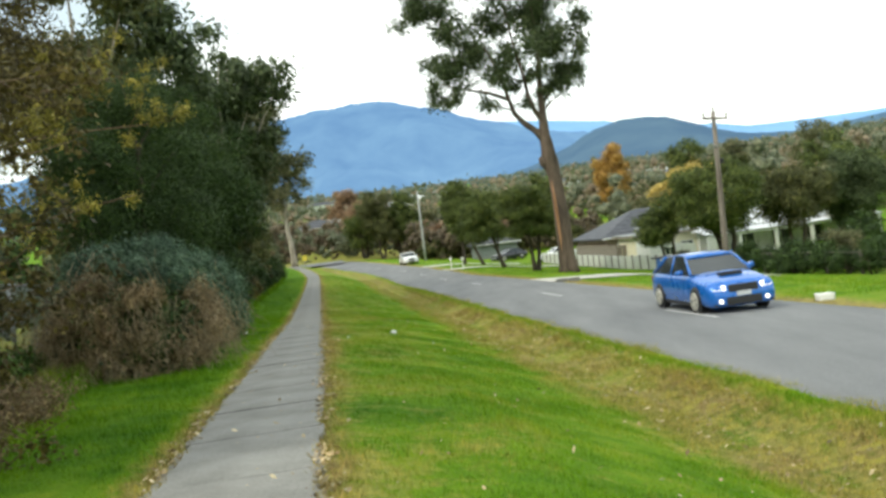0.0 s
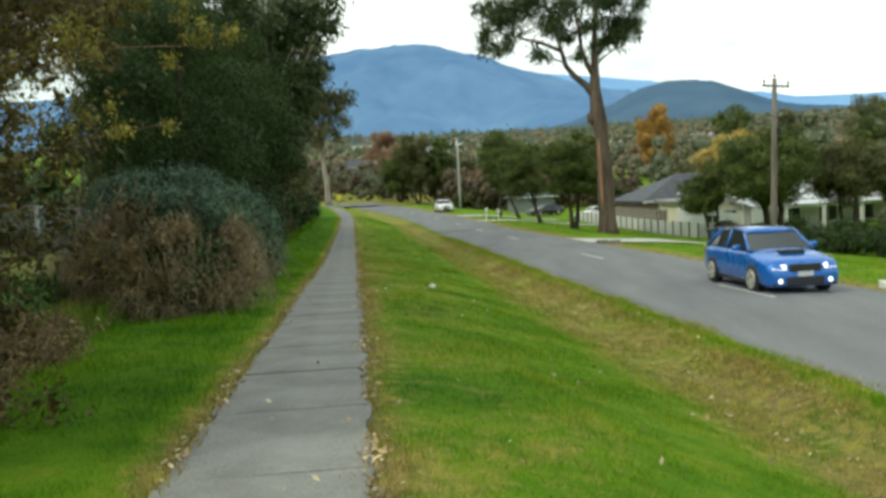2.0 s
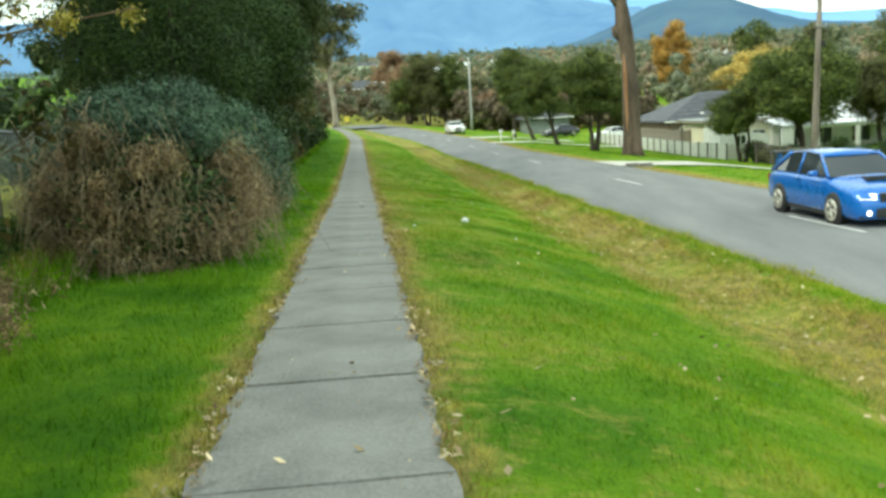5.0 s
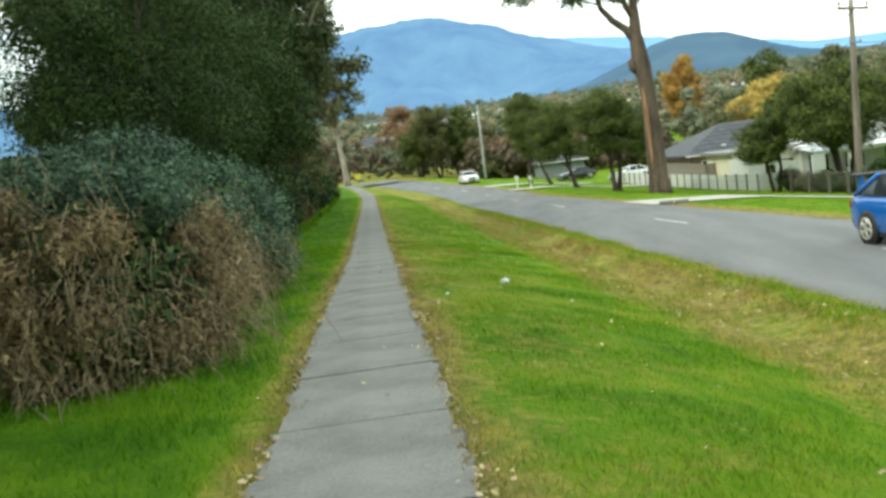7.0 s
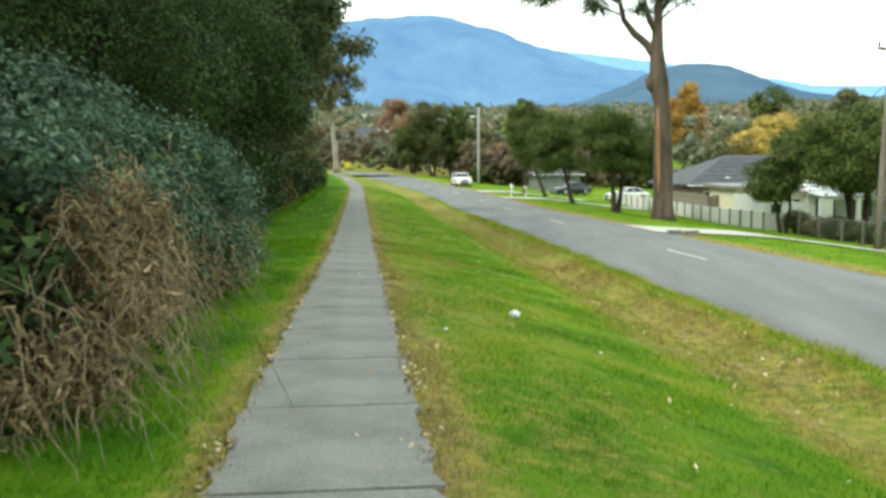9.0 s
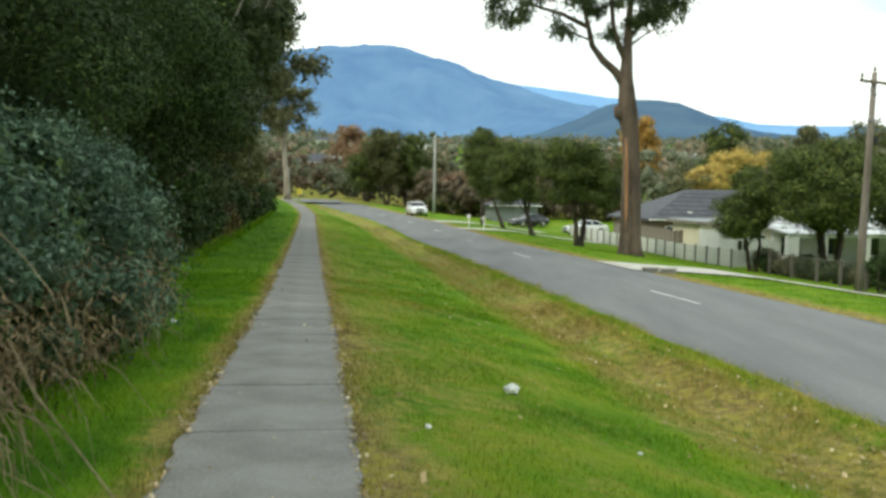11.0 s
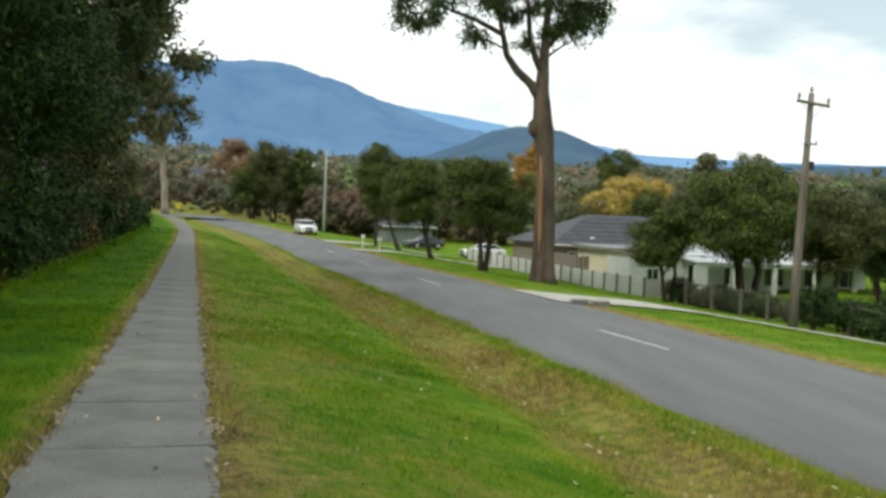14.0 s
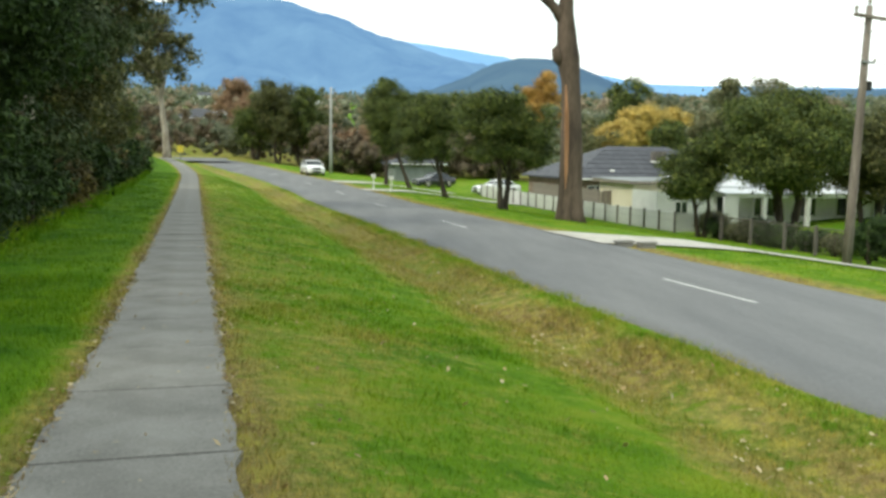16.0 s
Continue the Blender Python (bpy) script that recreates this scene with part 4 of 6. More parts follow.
def mound():
    rng = np.random.default_rng(160)
    t = thing("bramble_mound", at(-3.0, 17.4) - Vector((0, 0, 0.05)), "mounded blue-green shrub over dry brown hanging canes", "shrub", turn=HEADING)
    lumps = [(0.5, -2.3, 0.75, 1.25, 1.6, 1.25), (0.25, -0.7, 0.95, 1.45, 2.1, 1.42), (0.0, 1.5, 0.95, 1.7, 2.3, 1.5), (-1.0, 2.8, 0.95, 1.8, 2.4, 1.5), (0.4, 3.6, 0.8, 1.35, 1.6, 1.35), (0.35, 5.4, 0.8, 1.4, 1.7, 1.35), (-1.0, 4.8, 0.9, 1.7, 2.0, 1.4)]
    cs, rs, dry_c, dry_r = [], [], [], []
    for x, y, z, a, b, c in lumps:
        for _ in range(90):
            d = rng.normal(size=3)
            d /= np.linalg.norm(d)
            p = np.array((x, y, z)) + d * np.array((a, b, c)) * (0.86 + 0.12 * rng.random())
            if p[2] < 0.1:
                continue
            inside = any(((p - np.array(l[:3])) / np.array(l[3:]) ** 1.0 @ ((p - np.array(l[:3])) / np.array(l[3:]))) < 0.62 for l in lumps)
            if inside:
                continue
            low = p[2] + 0.30 * rng.normal() + 0.20 * (p[1] + 1.2)
            if low > 1.32:
                cs.append(p)
                rs.append(np.array((0.36, 0.36, 0.27)) * (0.7 + 0.6 * rng.random()))
            else:
                dry_c.append(p)
                dry_r.append(np.array((0.32, 0.32, 0.30)) * (0.7 + 0.6 * rng.random()))
    part("foliage", foliage("foliage", rng, cs, rs, 85000, 0.060, L_BLUE, long=2.0, shell=0.15), t, "blue-green leaves")
    # Inner leaves take a dark leaf colour to paint the mound's inner shade.
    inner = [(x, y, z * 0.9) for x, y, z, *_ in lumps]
    part("painted_shade_foliage", foliage("painted_shade_foliage", rng, inner, [(l[3] * 0.86, l[4] * 0.86, l[5] * 0.84) for l in lumps], 50000, 0.10, L_DARK, long=1.6, shell=0.7), t, "inner leaves coloured dark for shade")
    many = []
    for p in dry_c:
        for _ in range(13):
            a = Vector(p) + Vector(rng.normal(size=3)) * 0.22
            a.z = max(a.z + 0.10, 0.3)
            out = Vector((a.x, a.y, 0)).normalized() * 0.4
            e = Vector((a.x, a.y, 0)) + out * rng.random() + Vector(rng.normal(size=3)) * 0.25
            e.z = max(0.0, a.z - 0.5 - 0.8 * rng.random())
            many.append(limb_to(rng, a, e, 0.0045, 0.002, 4, -0.4))
    tagged(part("cane_tangle", tubes("cane_tangle", many, M_CANE, 4), t, "dry brown hanging canes"), kind="stuff")
    part("dead_leaves", foliage("dead_leaves", rng, dry_c, dry_r, 50000, 0.080, L_DEAD, long=4.5, shell=0.1, droop=1.0), t, "dead brown leaves")
    low = [(x, y, 0.42) for x, y, *_ in lumps]
    part("dead_leaves", foliage("dead_leaves", rng, low, [(l[3] * 0.90, l[4] * 0.92, 0.85) for l in lumps], 60000, 0.085, L_DEAD, long=4.0, shell=0.75, droop=0.9), t, "dead brown leaves")


mound()


# --- low dead scrub at the thicket's foot, with sparse stems
def dead_scrub():
    rng = np.random.default_rng(166)
    cs, rs, many = [], [], []
    for k in range(120):
        s = 2.5 + 10 * rng.random()
        u = -1.75 - 0.16 * max(0.0, s - 5) - 1.3 * rng.random() ** 1.3 + 0.2 * math.sin(s * 2.1)
        g = at(u, s)
        h = (0.10 + 0.22 * rng.random() * min(1.0, (-1.5 - u) / 0.6)) * (1.9 if s < 8.2 else 1.0)
        cs.append((g.x, g.y, g.z + h * 0.6))
        rs.append((0.24, 0.24, h))
        for _ in range(4):
            e = g + Vector((rng.normal() * 0.3, rng.normal() * 0.3, h + 0.25 * rng.random()))
            many.append(limb_to(rng, g, e, 0.006, 0.002, 4, -0.3))
    tagged(new("dead_scrub", foliage("dead_scrub", rng, cs, rs, 22000, 0.06, L_DEAD, long=3.0, shell=0.2, droop=0.4)), "low dead brown scrub at the thicket's foot", "scrub", kind="stuff")
    tagged(new("scrub_stems", tubes("scrub_stems", many, M_TWIG, 4)), "thin dry stems in the dead scrub", "scrub", kind="stuff")


dead_scrub()


# ---------------------------------------------------------------- far woods and grass
def far_woods(name, label, seed, n, s_rng, u_rng, size, mats_count, mat, leaf=0, clumps=13):
    rng = np.random.default_rng(seed)
    cs, rs = [], []
    for _ in range(n):
        s = s_rng[0] + (s_rng[1] - s_rng[0]) * rng.random() ** 1.3
        u = (u_rng[0] + (u_rng[1] - u_rng[0]) * rng.random()) * ((s / s_rng[1]) ** 0.7 if s_rng[0] > 100 else 1)
        h = size * (0.55 + 0.7 * rng.random())
        p = at(u, s, ground_z(u, s))
        for _ in range(clumps):
            d = rng.normal(size=3) * np.array((h * 0.23, h * 0.23, h * 0.21))
            cs.append((p.x + d[0], p.y + d[1], p.z + h * 0.5 + d[2]))
            q = h * (0.10 + 0.09 * rng.random())
            rs.append((q, q, q))
    # each clump has a rough inner mass of shaded foliage, with single leaves over it
    bm = bmesh.new()
    bmesh.ops.create_icosphere(bm, subdivisions=1, radius=1)
    bm.verts.ensure_lookup_table()
    unit = np.array([v.co for v in bm.verts])
    tris = np.array([[v.index for v in f.verts] for f in bm.faces])
    bm.free()
    C, R = np.array(cs), np.array(rs)
    wob = 0.80 * (0.66 + 0.5 * rng.random((len(C), len(unit), 1)))
    allv = C[:, None] + unit[None] * R[:, None] * wob
    inner = allv[:, tris].reshape(-1, 3)
    leafy = leaf_quads(rng, cs, rs, mats_count, leaf or size * 0.11, long=1.5, shell=0.8).reshape(-1, 3)
    tagged(new(name, mesh_np(name, np.concatenate([inner, leafy]), 3, mat)), label, "woods", kind="stuff")


# Leaf colours lightened, partly to stand for haze over the valley.
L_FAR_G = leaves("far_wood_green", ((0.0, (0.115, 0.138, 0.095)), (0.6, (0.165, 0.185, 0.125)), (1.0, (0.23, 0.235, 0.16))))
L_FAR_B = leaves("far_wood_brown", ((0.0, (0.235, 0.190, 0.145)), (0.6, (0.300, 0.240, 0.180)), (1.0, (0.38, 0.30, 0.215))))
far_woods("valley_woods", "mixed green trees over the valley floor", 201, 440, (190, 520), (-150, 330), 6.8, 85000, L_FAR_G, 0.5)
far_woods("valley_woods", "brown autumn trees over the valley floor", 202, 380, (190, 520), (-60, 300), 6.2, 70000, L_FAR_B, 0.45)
# Haze painted into the slope woods' colours: pale, greyed tints.
L_HILL_G = leaves("haze_tinted_green", ((0.0, (0.130, 0.168, 0.160)), (1.0, (0.185, 0.220, 0.195))))
L_HILL_B = leaves("haze_tinted_brown", ((0.0, (0.200, 0.200, 0.170)), (1.0, (0.260, 0.245, 0.200))))
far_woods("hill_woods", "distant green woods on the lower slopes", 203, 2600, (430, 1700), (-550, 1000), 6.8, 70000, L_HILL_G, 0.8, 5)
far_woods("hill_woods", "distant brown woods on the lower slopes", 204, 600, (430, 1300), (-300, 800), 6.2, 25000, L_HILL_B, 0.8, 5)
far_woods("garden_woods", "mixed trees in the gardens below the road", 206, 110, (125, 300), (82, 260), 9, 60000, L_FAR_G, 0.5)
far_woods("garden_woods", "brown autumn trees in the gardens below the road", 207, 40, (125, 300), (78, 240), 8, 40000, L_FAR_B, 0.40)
far_woods("street_end_woods", "shrubs and small trees beyond the side street", 208, 70, (143, 200), (-40, 42), 4.2, 60000, L_FAR_G, 0.26)
far_woods("street_end_woods", "brown shrubs beyond the side street", 209, 80, (143, 200), (-20, 34), 5, 60000, L_THICKET, 0.24)
far_woods("bend_thicket", "grey-brown leafless thicket behind the far lawns", 210, 90, (127, 146), (15, 44), 4.6, 70000, L_THICKET, 0.20)
far_woods("bend_thicket", "dull green shrubs behind the far lawns", 211, 60, (126, 148), (15, 60), 3.2, 40000, L_OLIVE_DARK, 0.22)
far_woods("left_woods", "dark trees behind the row beside the footpath", 205, 120, (34, 150), (-75, -14), 6.5, 50000, L_DARK, 0.4)


def blades(name, label, seed, n, u0, u1, s0, s1, h0, h1, w, keep=None):
    rng = np.random.default_rng(seed)
    U, S = u0 + (u1 - u0) * rng.random(n), s0 + (s1 - s0) * rng.random(n) ** 1.25
    tri, dry = [], []
    H, A, L = h0 + (h1 - h0) * rng.random(n), rng.random(n) * 2 * math.pi, rng.normal(size=(n, 2)) * 0.4
    for u, s, h, a, l in zip(U, S, H, A, L):
        b = road_shift(s)
        if keep and not keep(u, s):
            continue
        d = dryness(u, s)
        p = at(u, s, ground_z(u, s) - 0.01)
        e = (math.cos(a) * w, math.sin(a) * w)
        hh = h * (0.75 + 0.7 * noise.noise((u * 1.1, s * 0.8, 9.0)))
        tri += [(p.x - e[0], p.y - e[1], p.z), (p.x + e[0], p.y + e[1], p.z), (p.x + l[0] * hh, p.y + l[1] * hh, p.z + max(0.02, hh))]
        dry += [d, d, d]
    me = mesh_np(name, tri, 3, M_BLADE)
    me.attributes.new("dry", "FLOAT", "POINT").data.foreach_set("value", dry)
    return tagged(new(name, me), label, "grass", kind="stuff")


def off_path(u, s):
    a = path_shift(s)
    return abs(u - a) > 0.50 + 0.10 * noise.noise((s * 1.4, 1.0 if u > a else 5.0, 0))


blades("verge_grass", "short bright green grass between footpath and road", 301, 150000, 0.5, 6.7, 2.0, 34.0, 0.035, 0.085, 0.0045, off_path)
blades("verge_grass", "lush green grass beside the hedge", 302, 62000, -3.2, -0.42, 2.0, 34.0, 0.04, 0.11, 0.005, off_path)
blades("verge_grass", "green grass further along the footpath", 303, 60000, -3.4, 6.7, 30.0, 90.0, 0.05, 0.11, 0.010, lambda u, s: off_path(u, s) and u < ROAD_IN - 0.05 + road_shift(s))
blades("road_edge_grass", "ragged yellowing grass tufts along the road edge", 304, 30000, 5.9, 6.95, 4.0, 60.0, 0.06, 0.17, 0.007, lambda u, s: u < ROAD_IN + 0.1 + 0.2 * noise.noise((s * 0.9, 0, 0)))
blades("road_edge_grass", "dry grass tufts in the roadside drain", 305, 26000, 4.3, 6.1, 4.0, 50.0, 0.05, 0.15, 0.006)
blades("far_verge_grass", "mown green grass on the far verge", 306, 40000, 13.0, 25.0, 22.0, 100.0, 0.05, 0.12, 0.014, lambda u, s: not (49.0 - 0.35 * (u - 14) < s < 56.0 - 0.35 * (u - 14)) and u > ROAD_OUT + road_shift(s))


blades("dry_grass", "tall dry straw-coloured grass along the hedge foot", 307, 26000, -3.9, -2.5, 11.0, 100.0, 0.15, 0.5, 0.008, lambda u, s: u < -2.75 + path_shift(s) + 0.5 * noise.noise((s * 0.6, 8, 0)))


blades("path_edge_grass", "dry straw-coloured grass fringe along the footpath", 308, 30000, -0.85, 0.85, 2.0, 40.0, 0.02, 0.06, 0.004, lambda u, s: 0.47 < abs(u - path_shift(s)) < 0.60 + 0.12 * noise.noise((s * 1.1, 3.0 if u > 0 else 7.0, 0)))


def litter_leaves():
    """Fallen leaves and bark scraps, thickest along the path's edges."""
    rng = np.random.default_rng(310)
    q = []
    for k in range(7000):
        s = 2 + 44 * rng.random() ** 1.3
        a = path_shift(s)
        z_add = 0.03
        m = rng.random()
        if m < 0.62:
            side = 1 if rng.random() < 0.5 else -1
            if noise.noise((s * 0.7, side * 4.0, 0)) < -0.12:
                continue
            u = a + side * (0.53 + abs(rng.normal()) * 0.07 - 0.03)
            z_add = 0.04
        elif m < 0.66:
            u = a + (rng.random() - 0.5)
            z_add = 0.036
        elif m < 0.74:
            u = 0.6 + 5.6 * rng.random()
            z_add = 0.06
        else:
            u = 4.6 + 1.6 * rng.random()
            z_add = 0.05
        p = at(u, s, ground_z(u, s) + z_add)
        h = (0.010 + 0.024 * rng.random() ** 2) * (1.35 if m > 0.66 else 1)
        t = rng.random() * 6.28
        x, y = np.array((math.cos(t), math.sin(t), 0.35 * rng.normal())) * h, np.array((-math.sin(t), math.cos(t), 0.35 * rng.normal())) * h * 0.5
        c = np.array(p)
        q += [c - x, c + y, c + x, c - y]
    tagged(new("fallen_leaves", mesh_np("fallen_leaves", q, 4, L_FALLEN)), "pale brown fallen leaves along the footpath edges", "leaves", kind="stuff")


litter_leaves()

# ---------------------------------------------------------------- poles and wires
M_IRON = plain("galvanised_iron", (0.30, 0.31, 0.32), 0.45, 0.8)
M_BLACK = plain("black_rubber", (0.02, 0.02, 0.021), 0.8)
M_CERAMIC = plain("ceramic", (0.33, 0.30, 0.27), 0.3)
M_WHITE = surface("white_paint", (0.70, 0.70, 0.67), (0.82, 0.82, 0.79), 1.2, 30, 0.6, 0.1, 0.003)
M_CREAM = surface("cream_render", (0.72, 0.66, 0.48), (0.82, 0.77, 0.60), 0.8, 40, 0.8, 0.2, 0.003)
M_TILE = surface("slate_grey_tile", (0.055, 0.058, 0.070), (0.095, 0.10, 0.118), 1.5, 12, 0.7, 0.4, 0.01)
M_METALROOF = surface("pale_metal_roof", (0.60, 0.62, 0.64), (0.75, 0.77, 0.79), 0.7, 25, 0.4, 0.05, 0.002)
M_BRICK = surface("brown_brick", (0.17, 0.12, 0.09), (0.29, 0.22, 0.17), 3, 25, 0.9, 0.3, 0.004)
M_PALING = surface("grey_paling", (0.17, 0.145, 0.12), (0.33, 0.295, 0.25), 2.5, 20, 0.9, 0.4, 0.006, stretch=(1, 1, 0.15))
M_PICKET = surface("faded_picket", (0.58, 0.58, 0.56), (0.74, 0.74, 0.72), 2.5, 20, 0.85, 0.2, 0.003, stretch=(1, 1, 0.2))
M_POSTDARK = surface("dark_post", (0.10, 0.09, 0.08), (0.19, 0.17, 0.15), 3, 20, 0.9, 0.3, 0.005, stretch=(1, 1, 0.2))
M_GLASS, _n, _l, _b = shader("window_glass", 0.06, 0, 0.6)
_b.inputs["Base Color"].default_value = (0.025, 0.032, 0.038, 1)
M_GREENWALL = surface("grey_green_sheet", (0.16, 0.18, 0.18), (0.25, 0.27, 0.27), 1, 20, 0.6, 0.1)


def power_pole(u, s, h, mat, label, arm=True, base=None):
    p = thing("power_pole", base or at(u, s) - Vector((0, 0, 0.1)), label, "power pole", turn=HEADING)
    if arm:
        p.matrix_world = p.matrix_world @ pose(0, 0, 0, 0, 1.8, 0)
    part("pole", tube("pole", [(0, 0, 0), (0, 0, h * 0.3), (0, 0, h * 0.65), (0, 0, h)], [0.185, 0.17, 0.145, 0.11], mat, 12), p)
    if arm:
        a = part("crossarm", box("crossarm", 1.5, 0.11, 0.12, M_POLE, 0.015, False), p, m=pose(0, -0.16, h - 0.42, 0, 3, 0))
        for x in (-0.68, 0.68, 0.0):
            i = part("insulator", tube("insulator", [(0, 0, 0), (0, 0, 0.08), (0, 0, 0.1), (0, 0, 0.17), (0, 0, 0.2), (0, 0, 0.27)], [0.035, 0.035, 0.08, 0.055, 0.07, 0.03], M_CERAMIC, 8), a if x else p, m=pose(x, 0, 0.06) if x else pose(0, 0, h))
        part("brace", tube("brace", [(-0.5, -0.16, h - 0.45), (0, -0.14, h - 1.0)], [0.015, 0.015], M_IRON, 6), p)
        part("brace", tube("brace", [(0.5, -0.16, h - 0.45), (0, -0.14, h - 1.0)], [0.015, 0.015], M_IRON, 6), p)
        part("bracket", box("bracket", 0.5, 0.1, 0.08, M_IRON, 0.01, False), p, m=pose(0.05, -0.12, h - 2.0))
        part("fuse_box", box("fuse_box", 0.2, 0.18, 0.34, M_BLACK, 0.03), p, m=pose(0.22, -0.05, h - 3.0))
        for x in (-0.2, 0.3):
            part("service_insulator", tube("service_insulator", [(0, 0, 0), (0, 0, 0.06), (0, 0, 0.12)], [0.04, 0.06, 0.03], M_CERAMIC, 8), p, m=pose(x, -0.15, h - 1.97))
    return p


POLE_BASE = at(23.38, 48.19, -3.2)
power_pole(0, 0, 9.6, M_POLE, "weathered timber power pole with crossarm and insulators", True, POLE_BASE)
far_base = at(14.7, 120)
power_pole(0, 0, 9.4, M_GREYPOLE, "pale grey power pole beside the far bend", False, far_base - Vector((0, 0, 0.1)))


def wire(a, b, sag, label):
    a, b = Vector(a), Vector(b)
    pts = [a.lerp(b, k / 14) - Vector((0, 0, 4 * sag * (k / 14) * (1 - k / 14))) for k in range(15)]
    t = thing("wire", a, label, "cable")
    part("cable", tube("cable", [p - a for p in pts], [0.012] * 15, M_BLACK, 5), t)


top = POLE_BASE + Vector((0, 0, 7.6))
wire(top, at(33.5, 80, 1.2), 0.5, "thin black service wire from pole to house")
wire(top, at(44, 38, 3.2), 0.4, "thin black service wire from pole to gardens")


# ---------------------------------------------------------------- fences
def picket_fence():
    f = thing("picket_fence", at(25.4, 64.2), "faded white picket fence with dark posts", "fence", turn=HEADING)
    picket = mesh_from("picket", [(-0.045, -0.01, 0.05), (0.045, -0.01, 0.05), (0.045, -0.01, 1.05), (0, -0.01, 1.12), (-0.045, -0.01, 1.05), (-0.045, 0.012, 0.05), (0.045, 0.012, 0.05), (0.045, 0.012, 1.05), (0, 0.012, 1.12), (-0.045, 0.012, 1.05)],
                       [(0, 1, 2, 3, 4), (9, 8, 7, 6, 5), (0, 4, 9, 5), (1, 6, 7, 2), (2, 7, 8, 3), (3, 8, 9, 4), (0, 5, 6, 1)], M_PICKET)
    post = box("post", 0.10, 0.10, 1.2, M_POSTDARK, 0.012)
    rail = box("rail", 1.0, 0.05, 0.08, M_PICKET, 0.006)
    inv = f.matrix_world.inverted()
    n, step = 21, 1.75
    for k in range(n):
        s = 64.2 + k * step
        g = lambda ss: inv @ at(25.4 + 0.003 * (ss - 64), ss, ground_z(25.4, ss) + 0.02)
        p0, p1 = g(s), g(s + step)
        turn = pose(0, 0, 0, 0, 0, math.degrees(math.atan2(p1.y - p0.y, p1.x - p0.x)))
        part("post", post, f, m=Matrix.Translation(p0 - Vector((0.03, 0, 0.05))))
        if k == n - 1:
            break
        for z in (0.3, 0.85):
            part("rail", rail, f, m=Matrix.Translation(p0.lerp(p1, 0.5) + Vector((0.05, 0, z))) @ turn @ Matrix.Diagonal((step - 0.14, 1, 1, 1)))
        for j in range(1, 14):
            part("picket", picket, f, m=Matrix.Translation(p0.lerp(p1, j / 14)) @ turn)
    # the short return to the driveway
    for j in range(14):
        part("picket", picket, f, m=Matrix.Translation(inv @ at(25.4 + 0.12 * (j + 1), 64.2, ground_z(25.4, 64.2))))


picket_fence()


def paling_fence(u0, s0, u1, s1, h, label):
    f = thing("paling_fence", at(u0, s0), label, "fence", turn=HEADING)
    inv = f.matrix_world.inverted()
    ln = math.hypot(u1 - u0, s1 - s0)
    n = int(ln / 0.19)
    shapes = [box("paling", 0.17, 0.025, h * k, M_PALING, 0) for k in (0.97, 1.0, 1.03)]
    rnd = random.Random(int(s0 * 10))
    a = math.degrees(math.atan2(s1 - s0, u1 - u0))
    for k in range(n):
        t = k / n
        part("paling", shapes[rnd.randrange(3)], f, m=Matrix.Translation(inv @ at(u0 + (u1 - u0) * t, s0 + (s1 - s0) * t)) @ pose(0, rnd.uniform(-0.012, 0.012), -0.05, 0, rnd.uniform(-0.8, 0.8), a))


paling_fence(26.4, 76.0, 26.2, 88, 2.0, "weathered grey timber paling fence beside the house")
paling_fence(26.4, 76.0, 32.2, 76.5, 2.0, "weathered grey timber paling fence before the dark-roofed house")


